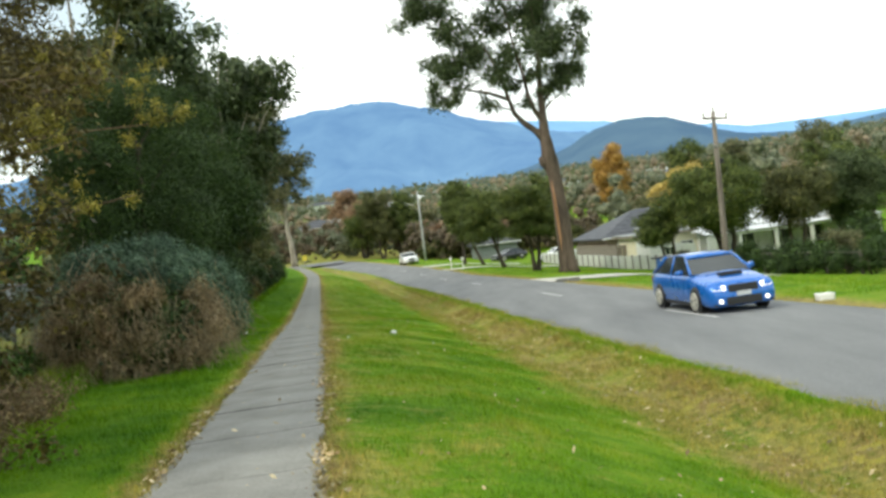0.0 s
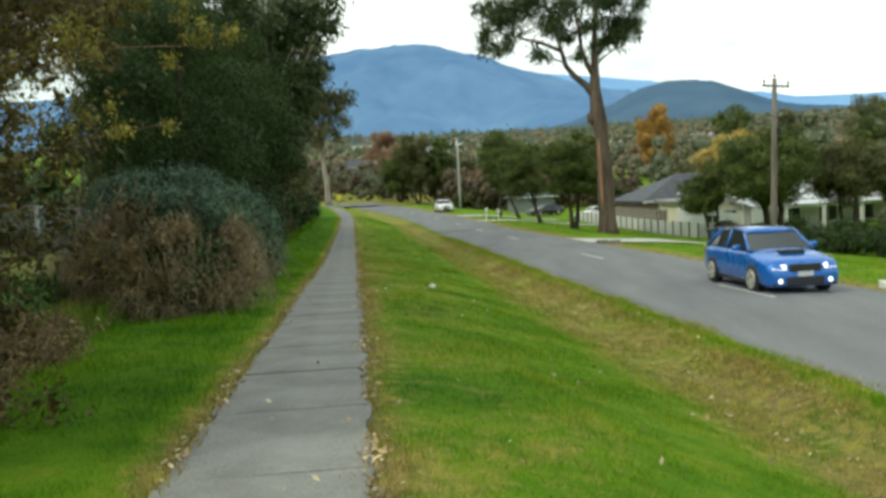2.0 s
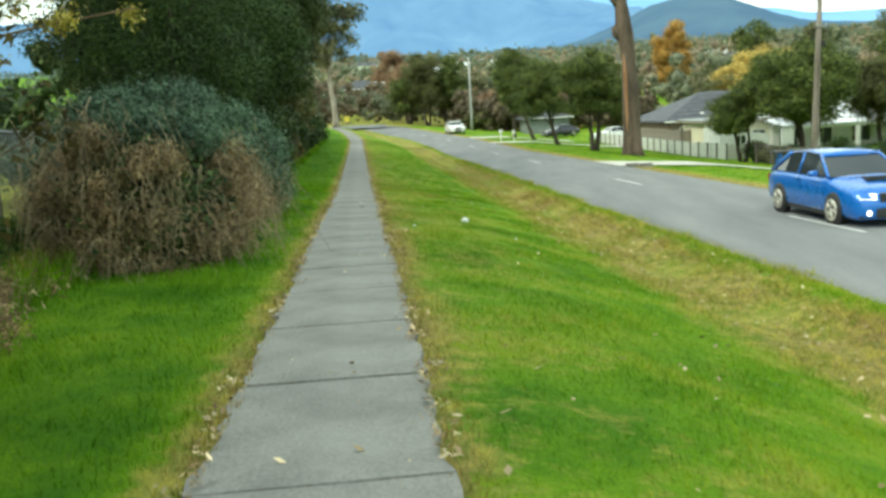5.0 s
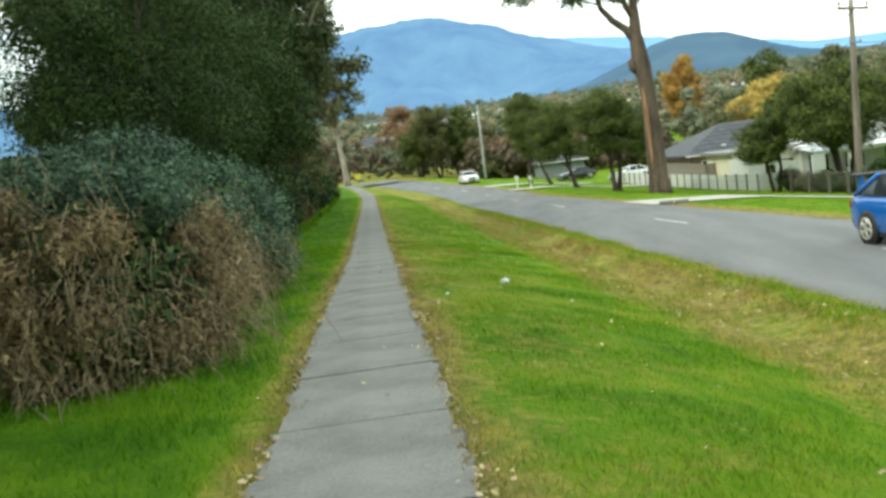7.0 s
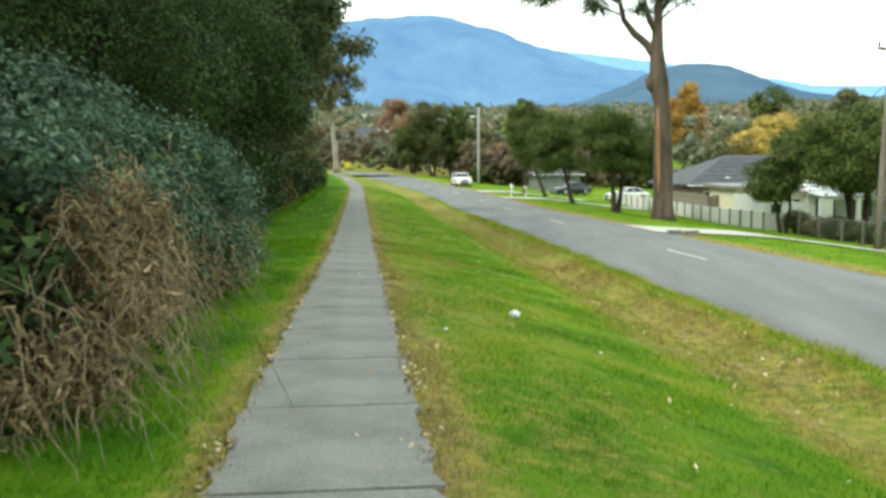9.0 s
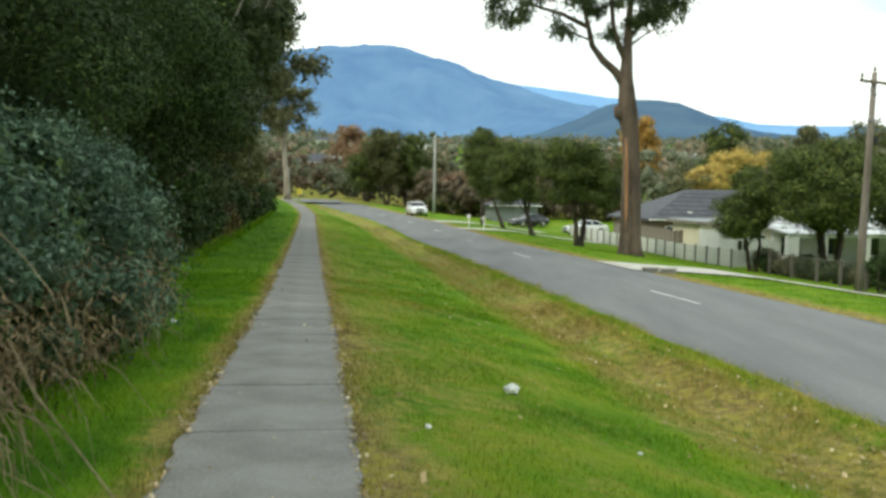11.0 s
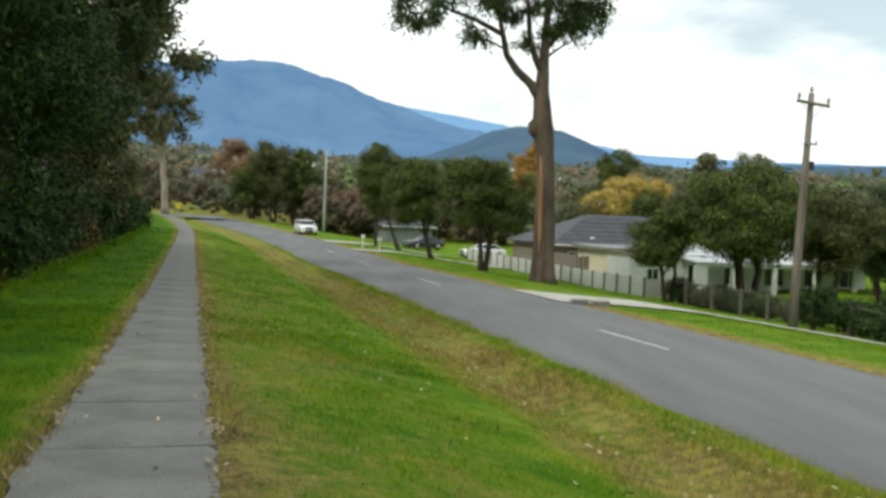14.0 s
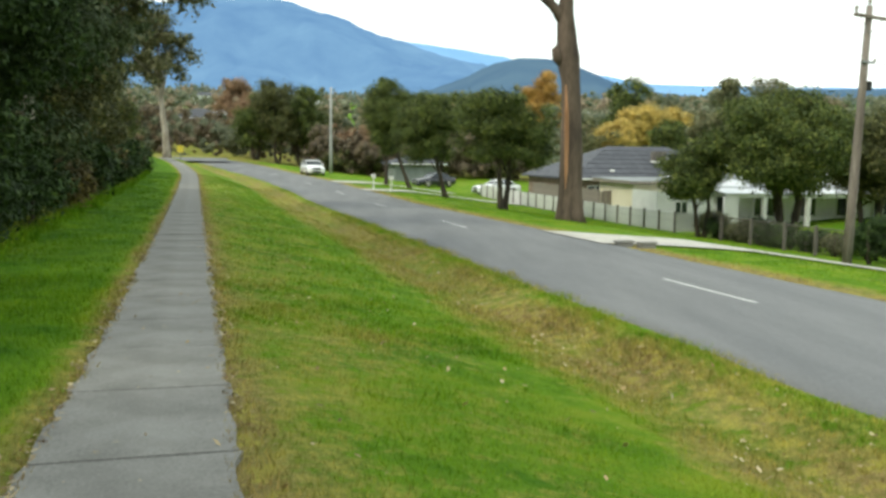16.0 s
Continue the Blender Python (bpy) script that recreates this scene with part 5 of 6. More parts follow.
def wire_fence(points, h, label, mesh_wire, post_mat, name="wire_fence", dark=False, rail_low=False):
    f = thing(name, at(*points[0]), label, "fence", turn=HEADING)
    inv = f.matrix_world.inverted()
    posts = []
    for (u0, s0), (u1, s1) in zip(points, points[1:]):
        n = max(1, round(math.hypot(u1 - u0, s1 - s0) / 2.6))
        posts += [(u0 + (u1 - u0) * k / n, s0 + (s1 - s0) * k / n) for k in range(n)]
    posts.append(points[-1])
    loc = [inv @ at(u, s) for u, s in posts]
    pm = tube("post", [(0, 0, -0.1), (0, 0, h + 0.04)], [0.034, 0.034], post_mat, 8) if not dark else box("post", 0.12, 0.12, h + 0.1, post_mat, 0.01)
    for p in loc:
        part("post", pm, f, m=Matrix.Translation(p))
    for a, b in zip(loc, loc[1:]):
        part("top_rail", tube("top_rail", [a + Vector((0, 0, h)), b + Vector((0, 0, h))], [0.026, 0.026], post_mat, 8), f)
        if rail_low:
            d = b - a
            m = box("bottom_board", d.length, 0.06, 0.16, M_PALING, 0.008)
            part("bottom_board", m, f, m=Matrix.Translation(a.lerp(b, 0.5) + Vector((0, 0, 0.02))) @ pose(0, 0, 0, 0, 0, math.degrees(math.atan2(d.y, d.x))))
        many = []
        ln = (b - a).length
        up = Vector((0, 0, 1))
        d = (b - a).normalized()
        k = mesh_wire
        x = -h
        while x < ln:
            for sgn in (1, -1):
                x0, z0 = (x, 0.05) if sgn > 0 else (x + h, 0.05)
                x1, z1 = (x + h, h) if sgn > 0 else (x, h)
                # clip to the bay
                pts = []
                for xx, zz in ((x0, z0), (x1, z1)):
                    pts.append((xx, zz))
                (xa, za), (xb, zb) = pts
                lo, hi = 0.0, 1.0
                for edge, sign in ((0.0, 1), (ln, -1)):
                    fa, fb = (xa - edge) * sign, (xb - edge) * sign
                    if fa < 0 and fb < 0:
                        lo, hi = 1, 0
                    elif fa < 0:
                        lo = max(lo, fa / (fa - fb))
                    elif fb < 0:
                        hi = min(hi, fa / (fa - fb))
                if hi > lo:
                    q = lambda t: a + d * (xa + (xb - xa) * t) + up * (za + (zb - za) * t)
                    many.append(([q(lo), q(hi)], [0.0028 if not dark else 0.006] * 2))
            x += k
        part("mesh", tubes("mesh", many, post_mat, 3), f)
    return f


wire_fence([(-5.0, 6.5), (-5.0, 12.0), (-5.0, 24.5)], 1.75, "galvanised chain-link fence with pipe top rail", 0.075, M_IRON, "chain_link_fence", False, True)
wire_fence([(27.2, 64.0), (25.6, 60.0), (24.9, 54.0), (24.6, 49.5)], 1.15, "dark post-and-mesh garden fence along the driveway", 0.28, M_POSTDARK, "garden_fence", True)
wire_fence([(24.9, 46.8), (26.4, 40.0), (28.0, 33.0)], 1.1, "dark post-and-mesh garden fence beside the lawn", 0.28, M_POSTDARK, "garden_fence", True)


# ---------------------------------------------------------------- houses
def window_part(parent, x, y, z, w, h, face=0, mat=None, frame_mat=None):
    """A window with frame, sill and panes; face: turn about z in degrees, 0 looks towards -y."""
    m = pose(x, y, z, 0, 0, face)
    win = part("window", box("window", w, 0.05, h, mat or M_GLASS, 0), parent, m=m)
    t = 0.07
    for nm, sx, sz, px, pz in (("frame", w + 2 * t, t, 0, -t), ("frame", w + 2 * t, t, 0, h), ("frame", t, h, -w / 2 - t / 2, 0), ("frame", t, h, w / 2 + t / 2, 0), ("frame", 0.05, h, 0, 0)):
        part(nm, box(nm, sx, 0.09, sz, frame_mat or M_WHITE, 0.006), win, m=pose(px, -0.01, pz))
    part("sill", box("sill", w + 0.3, 0.16, 0.06, frame_mat or M_WHITE, 0.01), win, m=pose(0, -0.06, -t - 0.07))


def hip_roof(name, w, d, rise_, over, mat, ridge_in=None, gable=False):
    """A hip roof with thick eaves; origin at the middle of the eaves' level."""
    x, y = w / 2 + over, d / 2 + over
    r = x - (ridge_in if ridge_in is not None else y)
    v = [(-x, -y, 0), (x, -y, 0), (x, y, 0), (-x, y, 0), (-r, 0, rise_), (r, 0, rise_), (-x, -y, -0.16), (x, -y, -0.16), (x, y, -0.16), (-x, y, -0.16)]
    f = [(0, 1, 5, 4), (2, 3, 4, 5), (1, 2, 5), (3, 0, 4), (0, 6, 7, 1), (1, 7, 8, 2), (2, 8, 9, 3), (3, 9, 6, 0), (9, 8, 7, 6)]
    return mesh_from(name, v, f, mat)


def house(label, u, s, w, d, wall_h, roof_rise, wall_mat, roof_mat, windows=(), turn=0.0, drop=0.15, ridge_in=None, z=None, door=None, group=""):
    h = thing("house", at(u, s, (ground_z(u, s) if z is None else z) - drop), label, "house", group, turn=HEADING + turn)
    part("wall", box("wall", w, d, wall_h, wall_mat, 0.02), h)
    roof = part("roof", hip_roof("roof", w, d, roof_rise, 0.5, roof_mat, ridge_in), h, m=pose(0, 0, wall_h + 0.02))
    part("gutter", box("gutter", w + 1.1, 0.1, 0.12, M_WHITE, 0.02), roof, m=pose(0, -d / 2 - 0.55, -0.16))
    # tile courses
    n = 7
    y = d / 2 + 0.5
    xx = w / 2 + 0.5
    rin = ridge_in if ridge_in is not None else y
    for k in range(1, n):
        t = k / n
        part("tile_course", box("tile_course", 2 * (xx - rin * t) - 0.05, 0.09, 0.035, roof_mat, 0), roof, m=Matrix.Translation((0, -y * (1 - t), roof_rise * t - 0.005)) @ pose(0, 0, 0, math.degrees(math.atan2(roof_rise, y)), 0, 0))
    for x, zz, ww, hh in windows:
        window_part(h, x, -d / 2 - 0.01, zz, ww, hh)
    if door:
        part("door", box("door", 0.9, 0.06, 2.05, M_POSTDARK, 0.01), h, m=pose(door, -d / 2 - 0.02, 0.15))
    return h, roof


dark_house, dark_roof = house("low brick house with dark grey hipped tile roof", 36.2, 90, 15.5, 10, 2.75, 2.5, M_BRICK, M_TILE, ((-6, 1.0, 1.2, 1.1), (-3, 1.0, 1.6, 1.1), (0.5, 1.0, 1.2, 1.1)), z=-3.45)
cool = part("roof_cooler", box("roof_cooler", 0.95, 0.95, 0.75, M_POSTDARK, 0.05), dark_roof, "dark evaporative cooler box", pose(0.4, -3.0, 1.35))
part("cooler_base", box("cooler_base", 1.05, 1.05, 0.14, M_WHITE, 0.02), cool, m=pose(0, 0, -0.16))
part("roof_vent", box("roof_vent", 0.35, 0.35, 0.25, M_WHITE, 0.04), dark_roof, m=pose(-4.3, -4.3, 0.35))


def annexe():
    h = thing("garage", at(30.4, 75.5, -3.55), "cream garage with flat skillion roof and brown fascia", "garage", turn=HEADING)
    part("wall", box("wall", 6.2, 5.0, 2.75, M_CREAM, 0.02), h)
    part("roof", box("roof", 6.9, 5.7, 0.12, M_GREENWALL, 0.02), h, m=pose(0, 0, 2.78, 1.5))
    part("fascia", box("fascia", 6.92, 0.05, 0.2, M_PALING, 0.005), h, m=pose(0, -2.88, 2.66))
    part("fascia", box("fascia", 0.05, 5.7, 0.2, M_PALING, 0.005), h, m=pose(-3.48, 0, 2.68))
    window_part(h, 1.2, -2.51, 1.0, 1.0, 0.9)
    lean = thing("lean_to", at(28.6, 70.3, -3.5), "white weatherboard lean-to with one small window", "shed", turn=HEADING)
    v = [(-1.9, -1.6, 0), (1.9, -1.6, 0), (1.9, 1.6, 0), (-1.9, 1.6, 0), (-1.9, -1.6, 2.35), (1.9, -1.6, 1.75), (1.9, 1.6, 1.75), (-1.9, 1.6, 2.35)]
    q = [(0, 1, 5, 4), (1, 2, 6, 5), (2, 3, 7, 6), (3, 0, 4, 7), (4, 5, 6, 7)]
    part("wall", mesh_from("wall", v, q, M_WHITE), lean)
    for k in range(9):
        part("weatherboard", box("weatherboard", 3.8 if k < 7 else 2.2, 0.03, 0.02, M_WHITE, 0), lean, m=pose(0 if k < 7 else -0.8, -1.612, 0.22 + k * 0.22))
    window_part(lean, -0.3, -1.61, 0.95, 0.75, 0.75)


annexe()


def verandah_house():
    h = thing("house", at(40.0, 76.5, -3.75), "white house with pillared verandah and pale metal roof", "house", turn=HEADING)
    part("wall", box("wall", 15.0, 8.0, 2.8, M_WHITE, 0.02), h)
    part("roof", hip_roof("roof", 15.0, 8.0, 1.5, 0.5, M_METALROOF), h, m=pose(0, 0, 2.82))
    part("verandah_roof", box("verandah_roof", 15.6, 2.8, 0.1, M_METALROOF, 0.01), h, m=pose(0, -5.2, 2.5, 6))
    part("verandah_beam", box("verandah_beam", 15.4, 0.12, 0.28, M_WHITE, 0.01), h, m=pose(0, -6.4, 2.14))
    part("verandah_floor", box("verandah_floor", 15.4, 2.6, 0.25, M_SLAB, 0.02), h, m=pose(0, -5.3, 0))
    for x in (-7.4, -5.0, -1.8, 1.4, 4.6, 7.5):
        part("pillar", box("pillar", 0.95 if x == -7.4 else 0.28, 0.28, 2.2, M_WHITE, 0.02), h, m=pose(x, -6.35, 0.0))
    for x in (-6.2, -3.4, -0.2, 3.0, 6.0):
        window_part(h, x, -4.02, 0.85, 1.5, 1.25)


verandah_house()
gar, _ = house("dark grey shed behind the verge trees", 24.5, 122, 5.5, 5, 2.3, 0.9, M_GREENWALL, M_TILE, z=-2.5)
house("brown brick house with tiled roof by the side street", 1.5, 215, 11, 9, 3.0, 2.0, M_BRICK, M_TILE, ((-4, 1, 1.6, 1.2), (0, 1, 1.6, 1.2), (4, 1, 1.6, 1.2)), group="houses over the valley")
house("cream house with grey roof beyond the side street", 6.5, 235, 9, 8, 2.8, 1.8, M_CREAM, M_METALROOF, ((-2, 1, 1.4, 1.2), (2, 1, 1.4, 1.2)), group="houses over the valley")
rnd = random.Random(12)
for u, s in ((95, 300), (108, 310), (120, 290), (88, 330), (132, 330), (70, 360), (150, 300), (30, 330), (16, 300), (45, 390), (110, 380), (175, 340), (-20, 350), (60, 430), (5, 400), (140, 420)):
    house("pale house among trees on the valley side", u, s, rnd.uniform(10, 15), rnd.uniform(8, 10), rnd.uniform(2.8, 5.2), rnd.uniform(1.6, 2.4), M_WHITE if rnd.random() < 0.7 else M_CREAM, M_METALROOF if rnd.random() < 0.5 else M_TILE, ((-3, 1, 1.6, 1.2), (0.5, 1, 1.6, 1.2), (3.5, 1, 1.4, 1.2)), turn=rnd.uniform(-30, 30), drop=0.8, group="houses over the valley")


# ---------------------------------------------------------------- cars
def car_paint(name, colour, metal=0.25):
    m, n, l, b = shader(name, 0.28, metal, 0.6)
    b.inputs["Base Color"].default_value = (*colour, 1)
    b.inputs["Coat Weight"].default_value = 0.7
    b.inputs["Coat Roughness"].default_value = 0.08
    d = noise_of(n, l, 3, 3)
    r = ramp(n, ((0.3, (0.24, 0.24, 0.24)), (0.7, (0.36, 0.36, 0.36))))
    l.new(d.outputs["Fac"], r.inputs["Fac"])
    l.new(r.outputs["Color"], b.inputs["Roughness"])
    return m


M_BLUE = car_paint("blue_car_paint", (0.004, 0.13, 0.52))
M_CARWHITE = car_paint("white_car_paint", (0.72, 0.73, 0.74), 0.0)
M_CARBLACK = car_paint("black_car_paint", (0.012, 0.014, 0.022))
M_RIM = plain("silver_rim", (0.62, 0.60, 0.54), 0.35, 0.7)
M_TRIM = plain("black_trim", (0.018, 0.018, 0.02), 0.5)
M_LAMP, _n, _l, _b = shader("clear_lamp", 0.12, 0.1, 0.8)
_b.inputs["Base Color"].default_value = (0.75, 0.77, 0.80, 1)
_b.inputs["Emission Color"].default_value = (1.0, 0.97, 0.88, 1)
_b.inputs["Emission Strength"].default_value = 0.9
M_LAMP_OFF = plain("clear_lamp_off", (0.55, 0.57, 0.60), 0.12)
M_RED = plain("red_lamp", (0.35, 0.02, 0.02), 0.2)


def rings(name, secs, mat, cap=True, smooth=True):
    n = len(secs[0])
    v = [p for r in secs for p in r]
    f = []
    for i in range(len(secs) - 1):
        for k in range(n):
            a, b = i * n + k, i * n + (k + 1) % n
            f.append((a, a + n, b + n, b))
    if cap:
        f.append(tuple(range(n)))
        f.append(tuple(range((len(secs) - 1) * n, len(secs) * n))[::-1])
    me = mesh_from(name, v, f, mat, smooth)
    return me


def body_ring(y, w, z0, z1):
    """A car body's section: sill, side, shoulder, bonnet."""
    zm = z0 + (z1 - z0) * 0.45
    zs = z1 - 0.07
    half = [(w * 0.90, z0), (w * 0.985, z0 + 0.10), (w, zm), (w * 0.975, zs - 0.06), (w * 0.90, zs + 0.02), (w * 0.70, z1), (w * 0.3, z1 + 0.02)]
    return [(-x, y, z) for x, z in half] + [(x, y, z) for x, z in half[::-1]]


def wheel(parent, x, y, r, width, spokes=5):
    side = 1 if x > 0 else -1
    w = part("wheel", tube("wheel", [(-width / 2, 0, 0), (-width * 0.42, 0, 0), (width * 0.42, 0, 0), (width / 2, 0, 0)], [r * 0.9, r, r, r * 0.9], M_BLACK, 28), parent, "black tyre on alloy rim", pose(x, y, r))
    o = side * (width / 2 + 0.004)
    part("rim", tube("rim", [(o - side * 0.03, 0, 0), (o + side * 0.006, 0, 0)], [r * 0.68, r * 0.66], M_TRIM, 24), w)
    part("rim_ring", tube("rim_ring", [(0, r * 0.64 * math.cos(a), r * 0.64 * math.sin(a)) for a in np.linspace(0, 2 * math.pi, 25)], [0.024] * 25, M_RIM, 6), w, m=pose(o + side * 0.008, 0, 0))
    for k in range(spokes):
        a = 2 * math.pi * k / spokes
        for da in (-0.14, 0.14):
            part("spoke", tube("spoke", [(0, 0.05 * math.cos(a), 0.05 * math.sin(a)), (0, r * 0.64 * math.cos(a + da), r * 0.64 * math.sin(a + da))], [0.028, 0.02], M_RIM, 6), w, m=pose(o + side * 0.012, 0, 0))
    part("hub", tube("hub", [(0, 0, 0), (side * 0.03, 0, 0)], [0.06, 0.045], M_RIM, 10), w, m=pose(o, 0, 0))


def car(label, place, turn, paint, L, W, H, wheel_r, base, secs, cabin, lamp, spoiler=False, scoop=False, lights=True, rails=False):
    c = thing("car", place, label, "car", turn=turn)
    w = W / 2
    part("body", rings("body", [body_ring(y * L / 2, w * k, z0, z1) for y, k, z0, z1 in secs], paint), c)
    # cabin: glass, then roof and pillars over it
    (y0, y1, y2, y3), belt, tw = cabin
    yb = [v * L / 2 for v in (y0, y1, y2, y3)]
    wb, wt = w * 0.90, w * tw
    gl = [[(-wb, yb[0], belt), (wb, yb[0], belt), (wb * 0.98, yb[0], belt + 0.01), (-wb * 0.98, yb[0], belt + 0.01)],
          [(-wb, yb[1], belt), (wb, yb[1], belt), (wt, yb[1], H - 0.05), (-wt, yb[1], H - 0.05)],
          [(-wb, (yb[1] + yb[2]) / 2, belt), (wb, (yb[1] + yb[2]) / 2, belt), (wt, (yb[1] + yb[2]) / 2, H - 0.02), (-wt, (yb[1] + yb[2]) / 2, H - 0.02)],
          [(-wb, yb[2], belt), (wb, yb[2], belt), (wt, yb[2], H - 0.07), (-wt, yb[2], H - 0.07)],
          [(-wb * 0.95, yb[3], belt), (wb * 0.95, yb[3], belt), (wb * 0.93, yb[3], belt + 0.01), (-wb * 0.93, yb[3], belt + 0.01)]]
    part("glass", rings("glass", gl, M_GLASS, True, False), c, "dark tinted glass")
    ym = (yb[1] + yb[2]) / 2
    rf = [[(-wt * 1.0, y, z - 0.035), (wt * 1.0, y, z - 0.035), (wt * 0.93, y, z + 0.02), (0, y, z + 0.045), (-wt * 0.93, y, z + 0.02)] for y, z in ((yb[1] + 0.1, H - 0.075), (yb[1] - 0.15, H - 0.045), (ym, H - 0.025), (yb[2], H - 0.07), (yb[2] - 0.12, H - 0.11))]
    part("roof", rings("roof", rf, paint), c)
    for sx in (-1, 1):
        for a, b, r in (((wb, yb[0], belt), (wt, yb[1], H - 0.05), 0.035), ((wb * 0.95, yb[3], belt), (wt, yb[2], H - 0.07), 0.05), ((wb + 0.004, ym, belt), (wt + 0.006, ym, H - 0.04), 0.03)):
            part("pillar", tube("pillar", [(sx * a[0], a[1], a[2]), (sx * b[0], b[1], b[2])], [r, r], paint, 6), c)
        m = part("mirror", rings("mirror", [[(-0.09, y, -0.06), (0.09, y, -0.06), (0.1, y, 0.04), (-0.08, y, 0.07)] for y in (-0.05, 0.05)], paint), c, m=pose(sx * (w + 0.08), yb[0] - 0.35, belt + 0.07))
        part("headlight", rings("headlight", [[(-0.17, -0.08, -0.05), (0.15, 0.03, -0.07), (0.16, 0.02, 0.05), (-0.14, -0.2, 0.09)], [(-0.17, 0.02, -0.05), (0.13, 0.09, -0.07), (0.13, 0.07, 0.04), (-0.13, -0.1, 0.07)]], M_LAMP if lights else M_LAMP_OFF), c, m=pose(sx * w * 0.66, L / 2 * 0.972, lamp) @ Matrix.Diagonal((-sx, 1, 1, 1)))
        part("tail_light", box("tail_light", 0.3, 0.08, 0.16, M_RED, 0.02, False), c, m=pose(sx * w * 0.72, -L / 2 * 0.985, lamp + 0.12))
        part("fog_light", tube("fog_light", [(0, 0, 0), (0, 0.05, 0)], [0.065, 0.055], M_LAMP if lights else M_LAMP_OFF, 12), c, m=pose(sx * w * 0.66, L / 2 * 0.985, lamp - 0.33))
        for y in (base / 2, -base / 2):
            part("wheel_arch", tube("wheel_arch", [(0, 0, 0), (sx * 0.03, 0, 0)], [wheel_r * 1.16, wheel_r * 1.13], M_TRIM, 24), c, m=pose(sx * (w - 0.022), y, wheel_r))
            wheel(c, sx * (w - 0.085), y, wheel_r, 0.22)
        part("door_handle", box("door_handle", 0.03, 0.18, 0.035, paint, 0.01, False), c, m=pose(sx * (w + 0.0), ym + 0.1, belt - 0.1))
        part("sill", box("sill", 0.06, base - 2.3 * wheel_r, 0.1, M_TRIM, 0.015, False), c, m=pose(sx * (w - 0.05), 0, secs[3][2] + 0.03))
    part("grille", box("grille", W * 0.42, 0.08, 0.19, M_TRIM, 0.02, False), c, m=pose(0, L / 2 * 0.992, lamp - 0.03))
    part("lower_grille", box("lower_grille", W * 0.5, 0.08, 0.2, M_TRIM, 0.02, False), c, m=pose(0, L / 2 * 0.992, lamp - 0.34))
    part("number_plate", box("number_plate", 0.37, 0.02, 0.11, M_LAMP_OFF, 0.004, False), c, "plain plate", pose(0, L / 2 + 0.012, lamp - 0.17))
    part("bumper_lip", box("bumper_lip", W * 0.86, 0.14, 0.05, M_TRIM, 0.015, False), c, m=pose(0, L / 2 * 0.96, secs[0][2] + 0.0))
    if spoiler:
        sp = part("spoiler", rings("spoiler", [[(x, -0.16, -0.015), (x, 0.12, -0.02), (x, 0.12, 0.015), (x, -0.16, 0.03)] for x in (-w * 0.84, 0, w * 0.84)], M_TRIM), c, "tall rear wing", pose(0, -L / 2 * 0.93, H - 0.10))
        for sx in (-1, 1):
            part("wing_stay", box("wing_stay", 0.05, 0.22, 0.38, paint, 0.01), sp, m=pose(sx * w * 0.66, 0, -0.38))
    if scoop:
        part("bonnet_scoop", rings("bonnet_scoop", [[(-0.30, 0.28, -0.02), (0.30, 0.28, -0.02), (0.28, 0.28, 0.075), (-0.28, 0.28, 0.075)], [(-0.27, -0.35, -0.02), (0.27, -0.35, -0.02), (0.2, -0.35, 0.02), (-0.2, -0.35, 0.02)]], M_TRIM, True, False), c, m=pose(0, L / 2 * 0.58, 0.93))
    if rails:
        for sx in (-1, 1):
            part("roof_rail", tube("roof_rail", [(sx * wt * 0.9, yb[1] - 0.2, H + 0.03), (sx * wt * 0.9, yb[2] + 0.2, H + 0.02)], [0.02, 0.02], M_TRIM, 6), c)
    return c


SEDAN = ((1.0, 0.80, 0.24, 0.60), (0.965, 0.92, 0.19, 0.74), (0.88, 0.99, 0.19, 0.82), (0.6, 1.0, 0.20, 0.92), (0.36, 1.0, 0.20, 0.99), (0.0, 1.0, 0.20, 1.0), (-0.5, 1.0, 0.20, 1.01), (-0.75, 0.99, 0.22, 1.0), (-0.93, 0.94, 0.26, 0.96), (-1.0, 0.84, 0.34, 0.84))
ROAD_SURF = road_z(22.6) - 0.02 * (10.9 - ROAD_IN) + 0.025 + 0.05 * math.sin(math.pi * 0.65)
car("blue hatchback with tall rear wing and bonnet scoop on the road", at(10.9, 22.6, ROAD_SURF), HEADING + 178, M_BLUE, 4.42, 1.80, 1.47, 0.325, 2.625, SEDAN, ((0.42, 0.10, -0.55, -0.90), 0.97, 0.70), 0.66, True, True)
car("white estate car parked on the far verge", at(11.5, 110.5, ground_z(11.5, 110.5) + 0.02), HEADING + 184, M_CARWHITE, 4.5, 1.76, 1.46, 0.31, 2.65, SEDAN, ((0.40, 0.12, -0.72, -0.96), 0.96, 0.72), 0.66, lights=False, rails=True)
car("black sedan parked beside the grey shed", at(24.6, 113, ground_z(24.6, 113) + 0.02), HEADING + 110, M_CARBLACK, 4.7, 1.82, 1.45, 0.32, 2.7, SEDAN, ((0.38, 0.08, -0.42, -0.78), 0.96, 0.72), 0.66, lights=False)
car("white sedan parked behind the picket fence", at(28.2, 103, ground_z(28.2, 103) + 0.02), HEADING + 100, M_CARWHITE, 4.6, 1.78, 1.45, 0.32, 2.7, SEDAN, ((0.38, 0.08, -0.42, -0.78), 0.96, 0.72), 0.66, lights=False)

# ---------------------------------------------------------------- small things
M_PAPER = surface("crumpled_paper", (0.72, 0.72, 0.70), (0.86, 0.86, 0.84), 9, 60, 0.8, 0.2, 0.004)


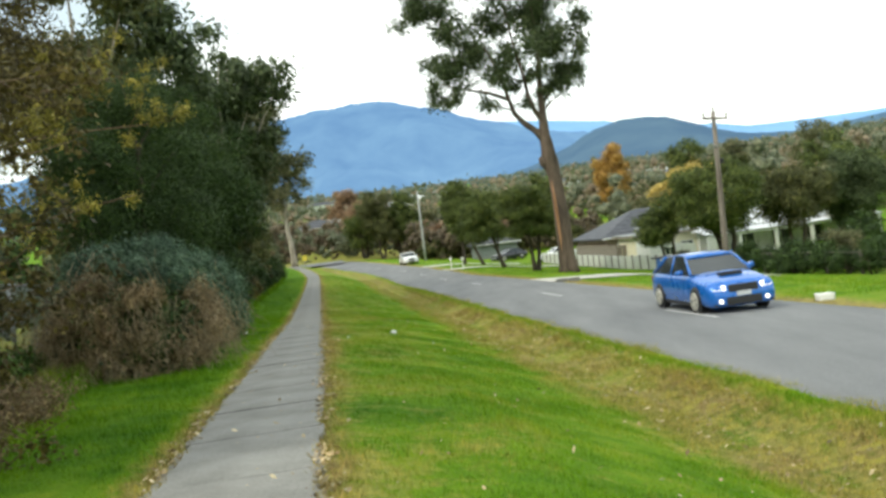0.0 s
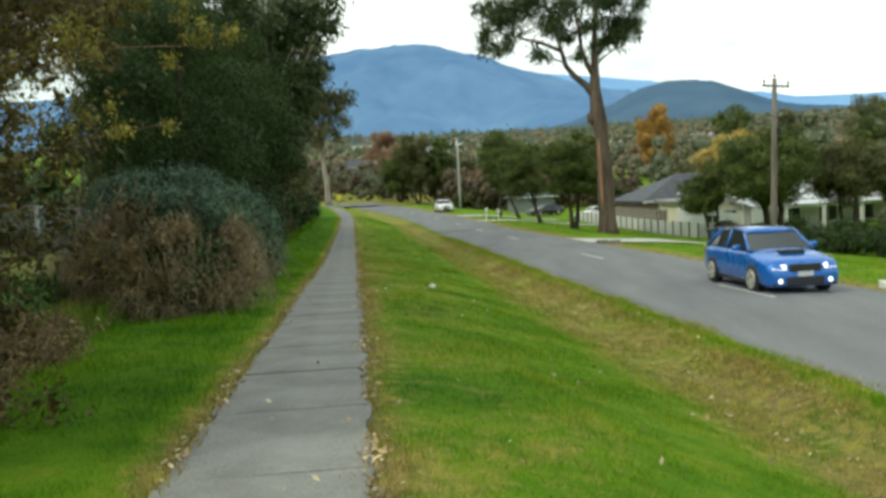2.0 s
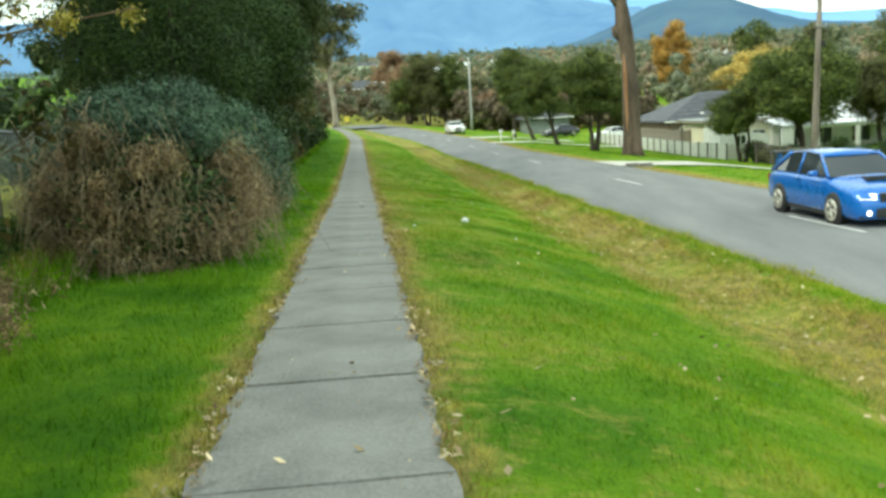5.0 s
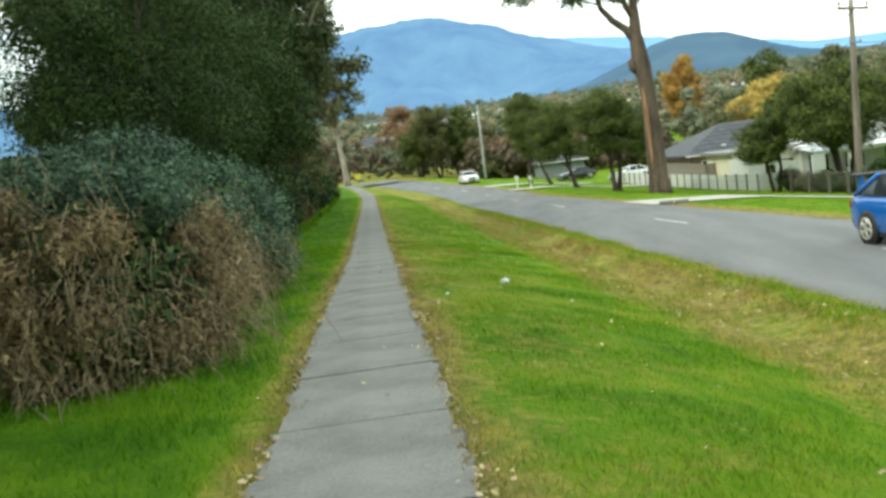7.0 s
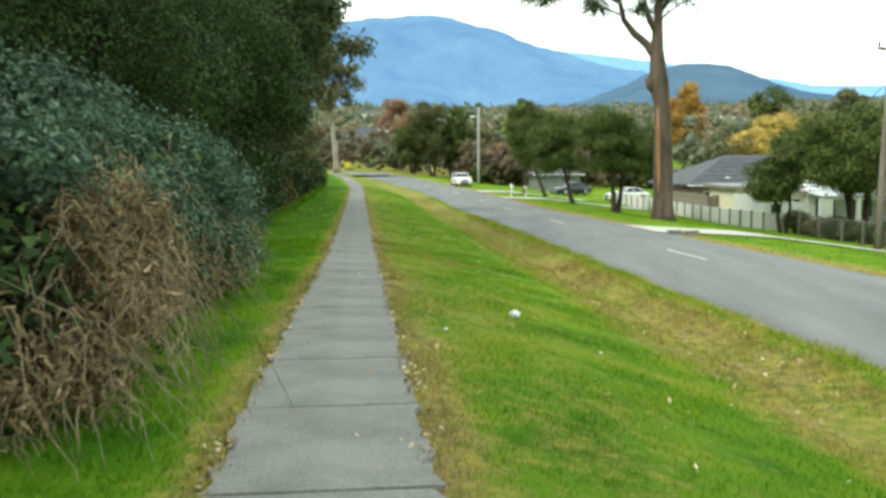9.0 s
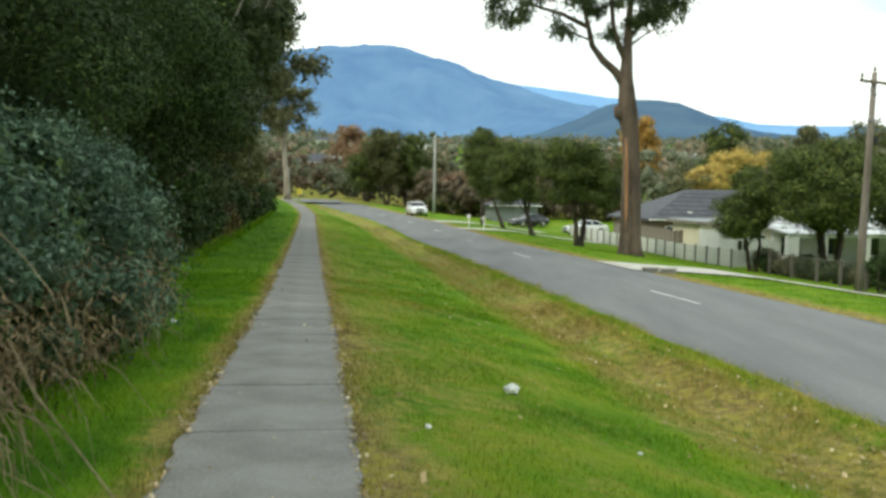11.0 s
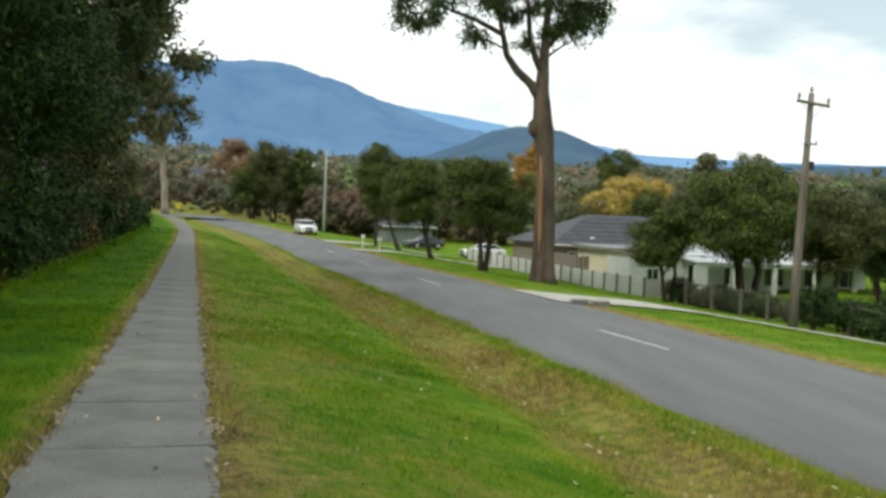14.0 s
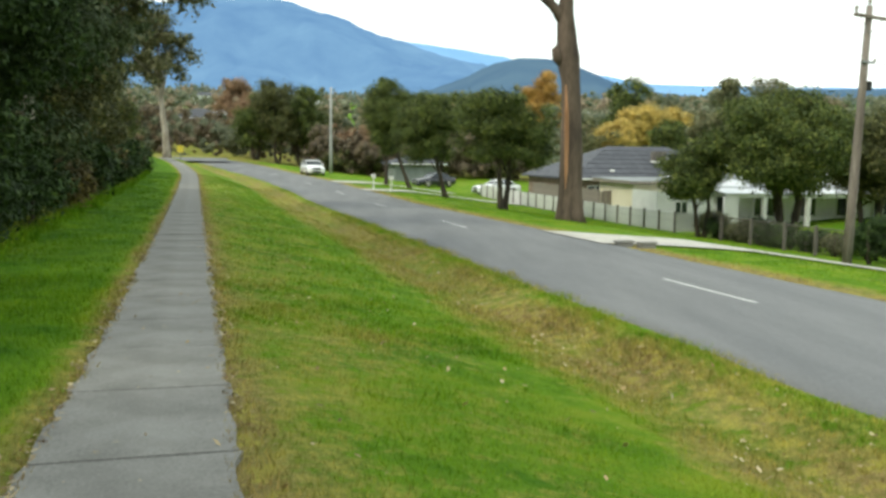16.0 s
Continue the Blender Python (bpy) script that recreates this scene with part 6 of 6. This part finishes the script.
def scrap(u, s, r, seed, label):
    bm = bmesh.new()
    bmesh.ops.create_icosphere(bm, subdivisions=3, radius=r)
    for v in bm.verts:
        n = v.co.normalized()
        v.co = n * r * (0.75 + 0.55 * abs(noise.noise(n * 2.3 + Vector((seed, 0, 0)))) + 0.25 * noise.noise(n * 6 + Vector((seed, 0, 0))))
        v.co.z *= 0.65
    p = at(u, s, ground_z(u, s) + r * 0.55)
    t = thing("litter", p, label, "litter")
    part("paper", bm_mesh(bm, "paper", M_PAPER), t)


scrap(2.24, 21.25, 0.085, 3.1, "crumpled white paper scrap lying in the grass")
scrap(3.0, 19.7, 0.022, 5.2, "tiny pale scrap in the grass")
scrap(1.1, 18.9, 0.028, 7.7, "tiny pale scrap in the grass")
scrap(-1.5, 24.6, 0.04, 9.1, "small white scrap in the grass by the path")


def marker_stone(u, s):
    bm = bmesh.new()
    bmesh.ops.create_cube(bm, size=1)
    bmesh.ops.subdivide_edges(bm, edges=bm.edges[:], cuts=3, use_grid_fill=True)
    for v in bm.verts:
        v.co = Vector((v.co.x * 0.42, v.co.y * 0.26, (v.co.z + 0.4) * 0.20)) * (1 + 0.12 * noise.noise(v.co * 3))
    t = thing("marker_stone", at(u, s), "white-painted stone at the verge edge", "stone", turn=HEADING)
    part("stone", bm_mesh(bm, "stone", M_WHITE, True), t)


marker_stone(13.5, 21.4)


def sign_post(u, s, z=None):
    t = thing("road_sign", at(u, s) - Vector((0, 0, 0.05)), "small yellow warning marker on a thin post", "road sign", turn=HEADING)
    part("post", tube("post", [(0, 0, 0), (0, 0, 1.5)], [0.03, 0.03], M_IRON, 8), t)
    part("plate", box("plate", 0.6, 0.02, 0.75, plain("yellow_plate", (0.62, 0.50, 0.06), 0.5), 0.005, False), t, "yellow plate", pose(0, -0.04, 1.25))


sign_post(-1.2, 122.5)


def letterbox(u, s):
    t = thing("letterbox", at(u, s) - Vector((0, 0, 0.05)), "white letterbox on a post beside the driveway", "letterbox", turn=HEADING)
    part("post", box("post", 0.09, 0.09, 0.95, M_WHITE, 0.01), t)
    b = part("box", box("box", 0.28, 0.38, 0.28, M_WHITE, 0.02), t, m=pose(0, 0, 0.95))
    part("slot", box("slot", 0.2, 0.01, 0.03, M_TRIM, 0), b, m=pose(0, -0.195, 0.18))


letterbox(14.3, 86.0)
letterbox(13.7, 89.8)
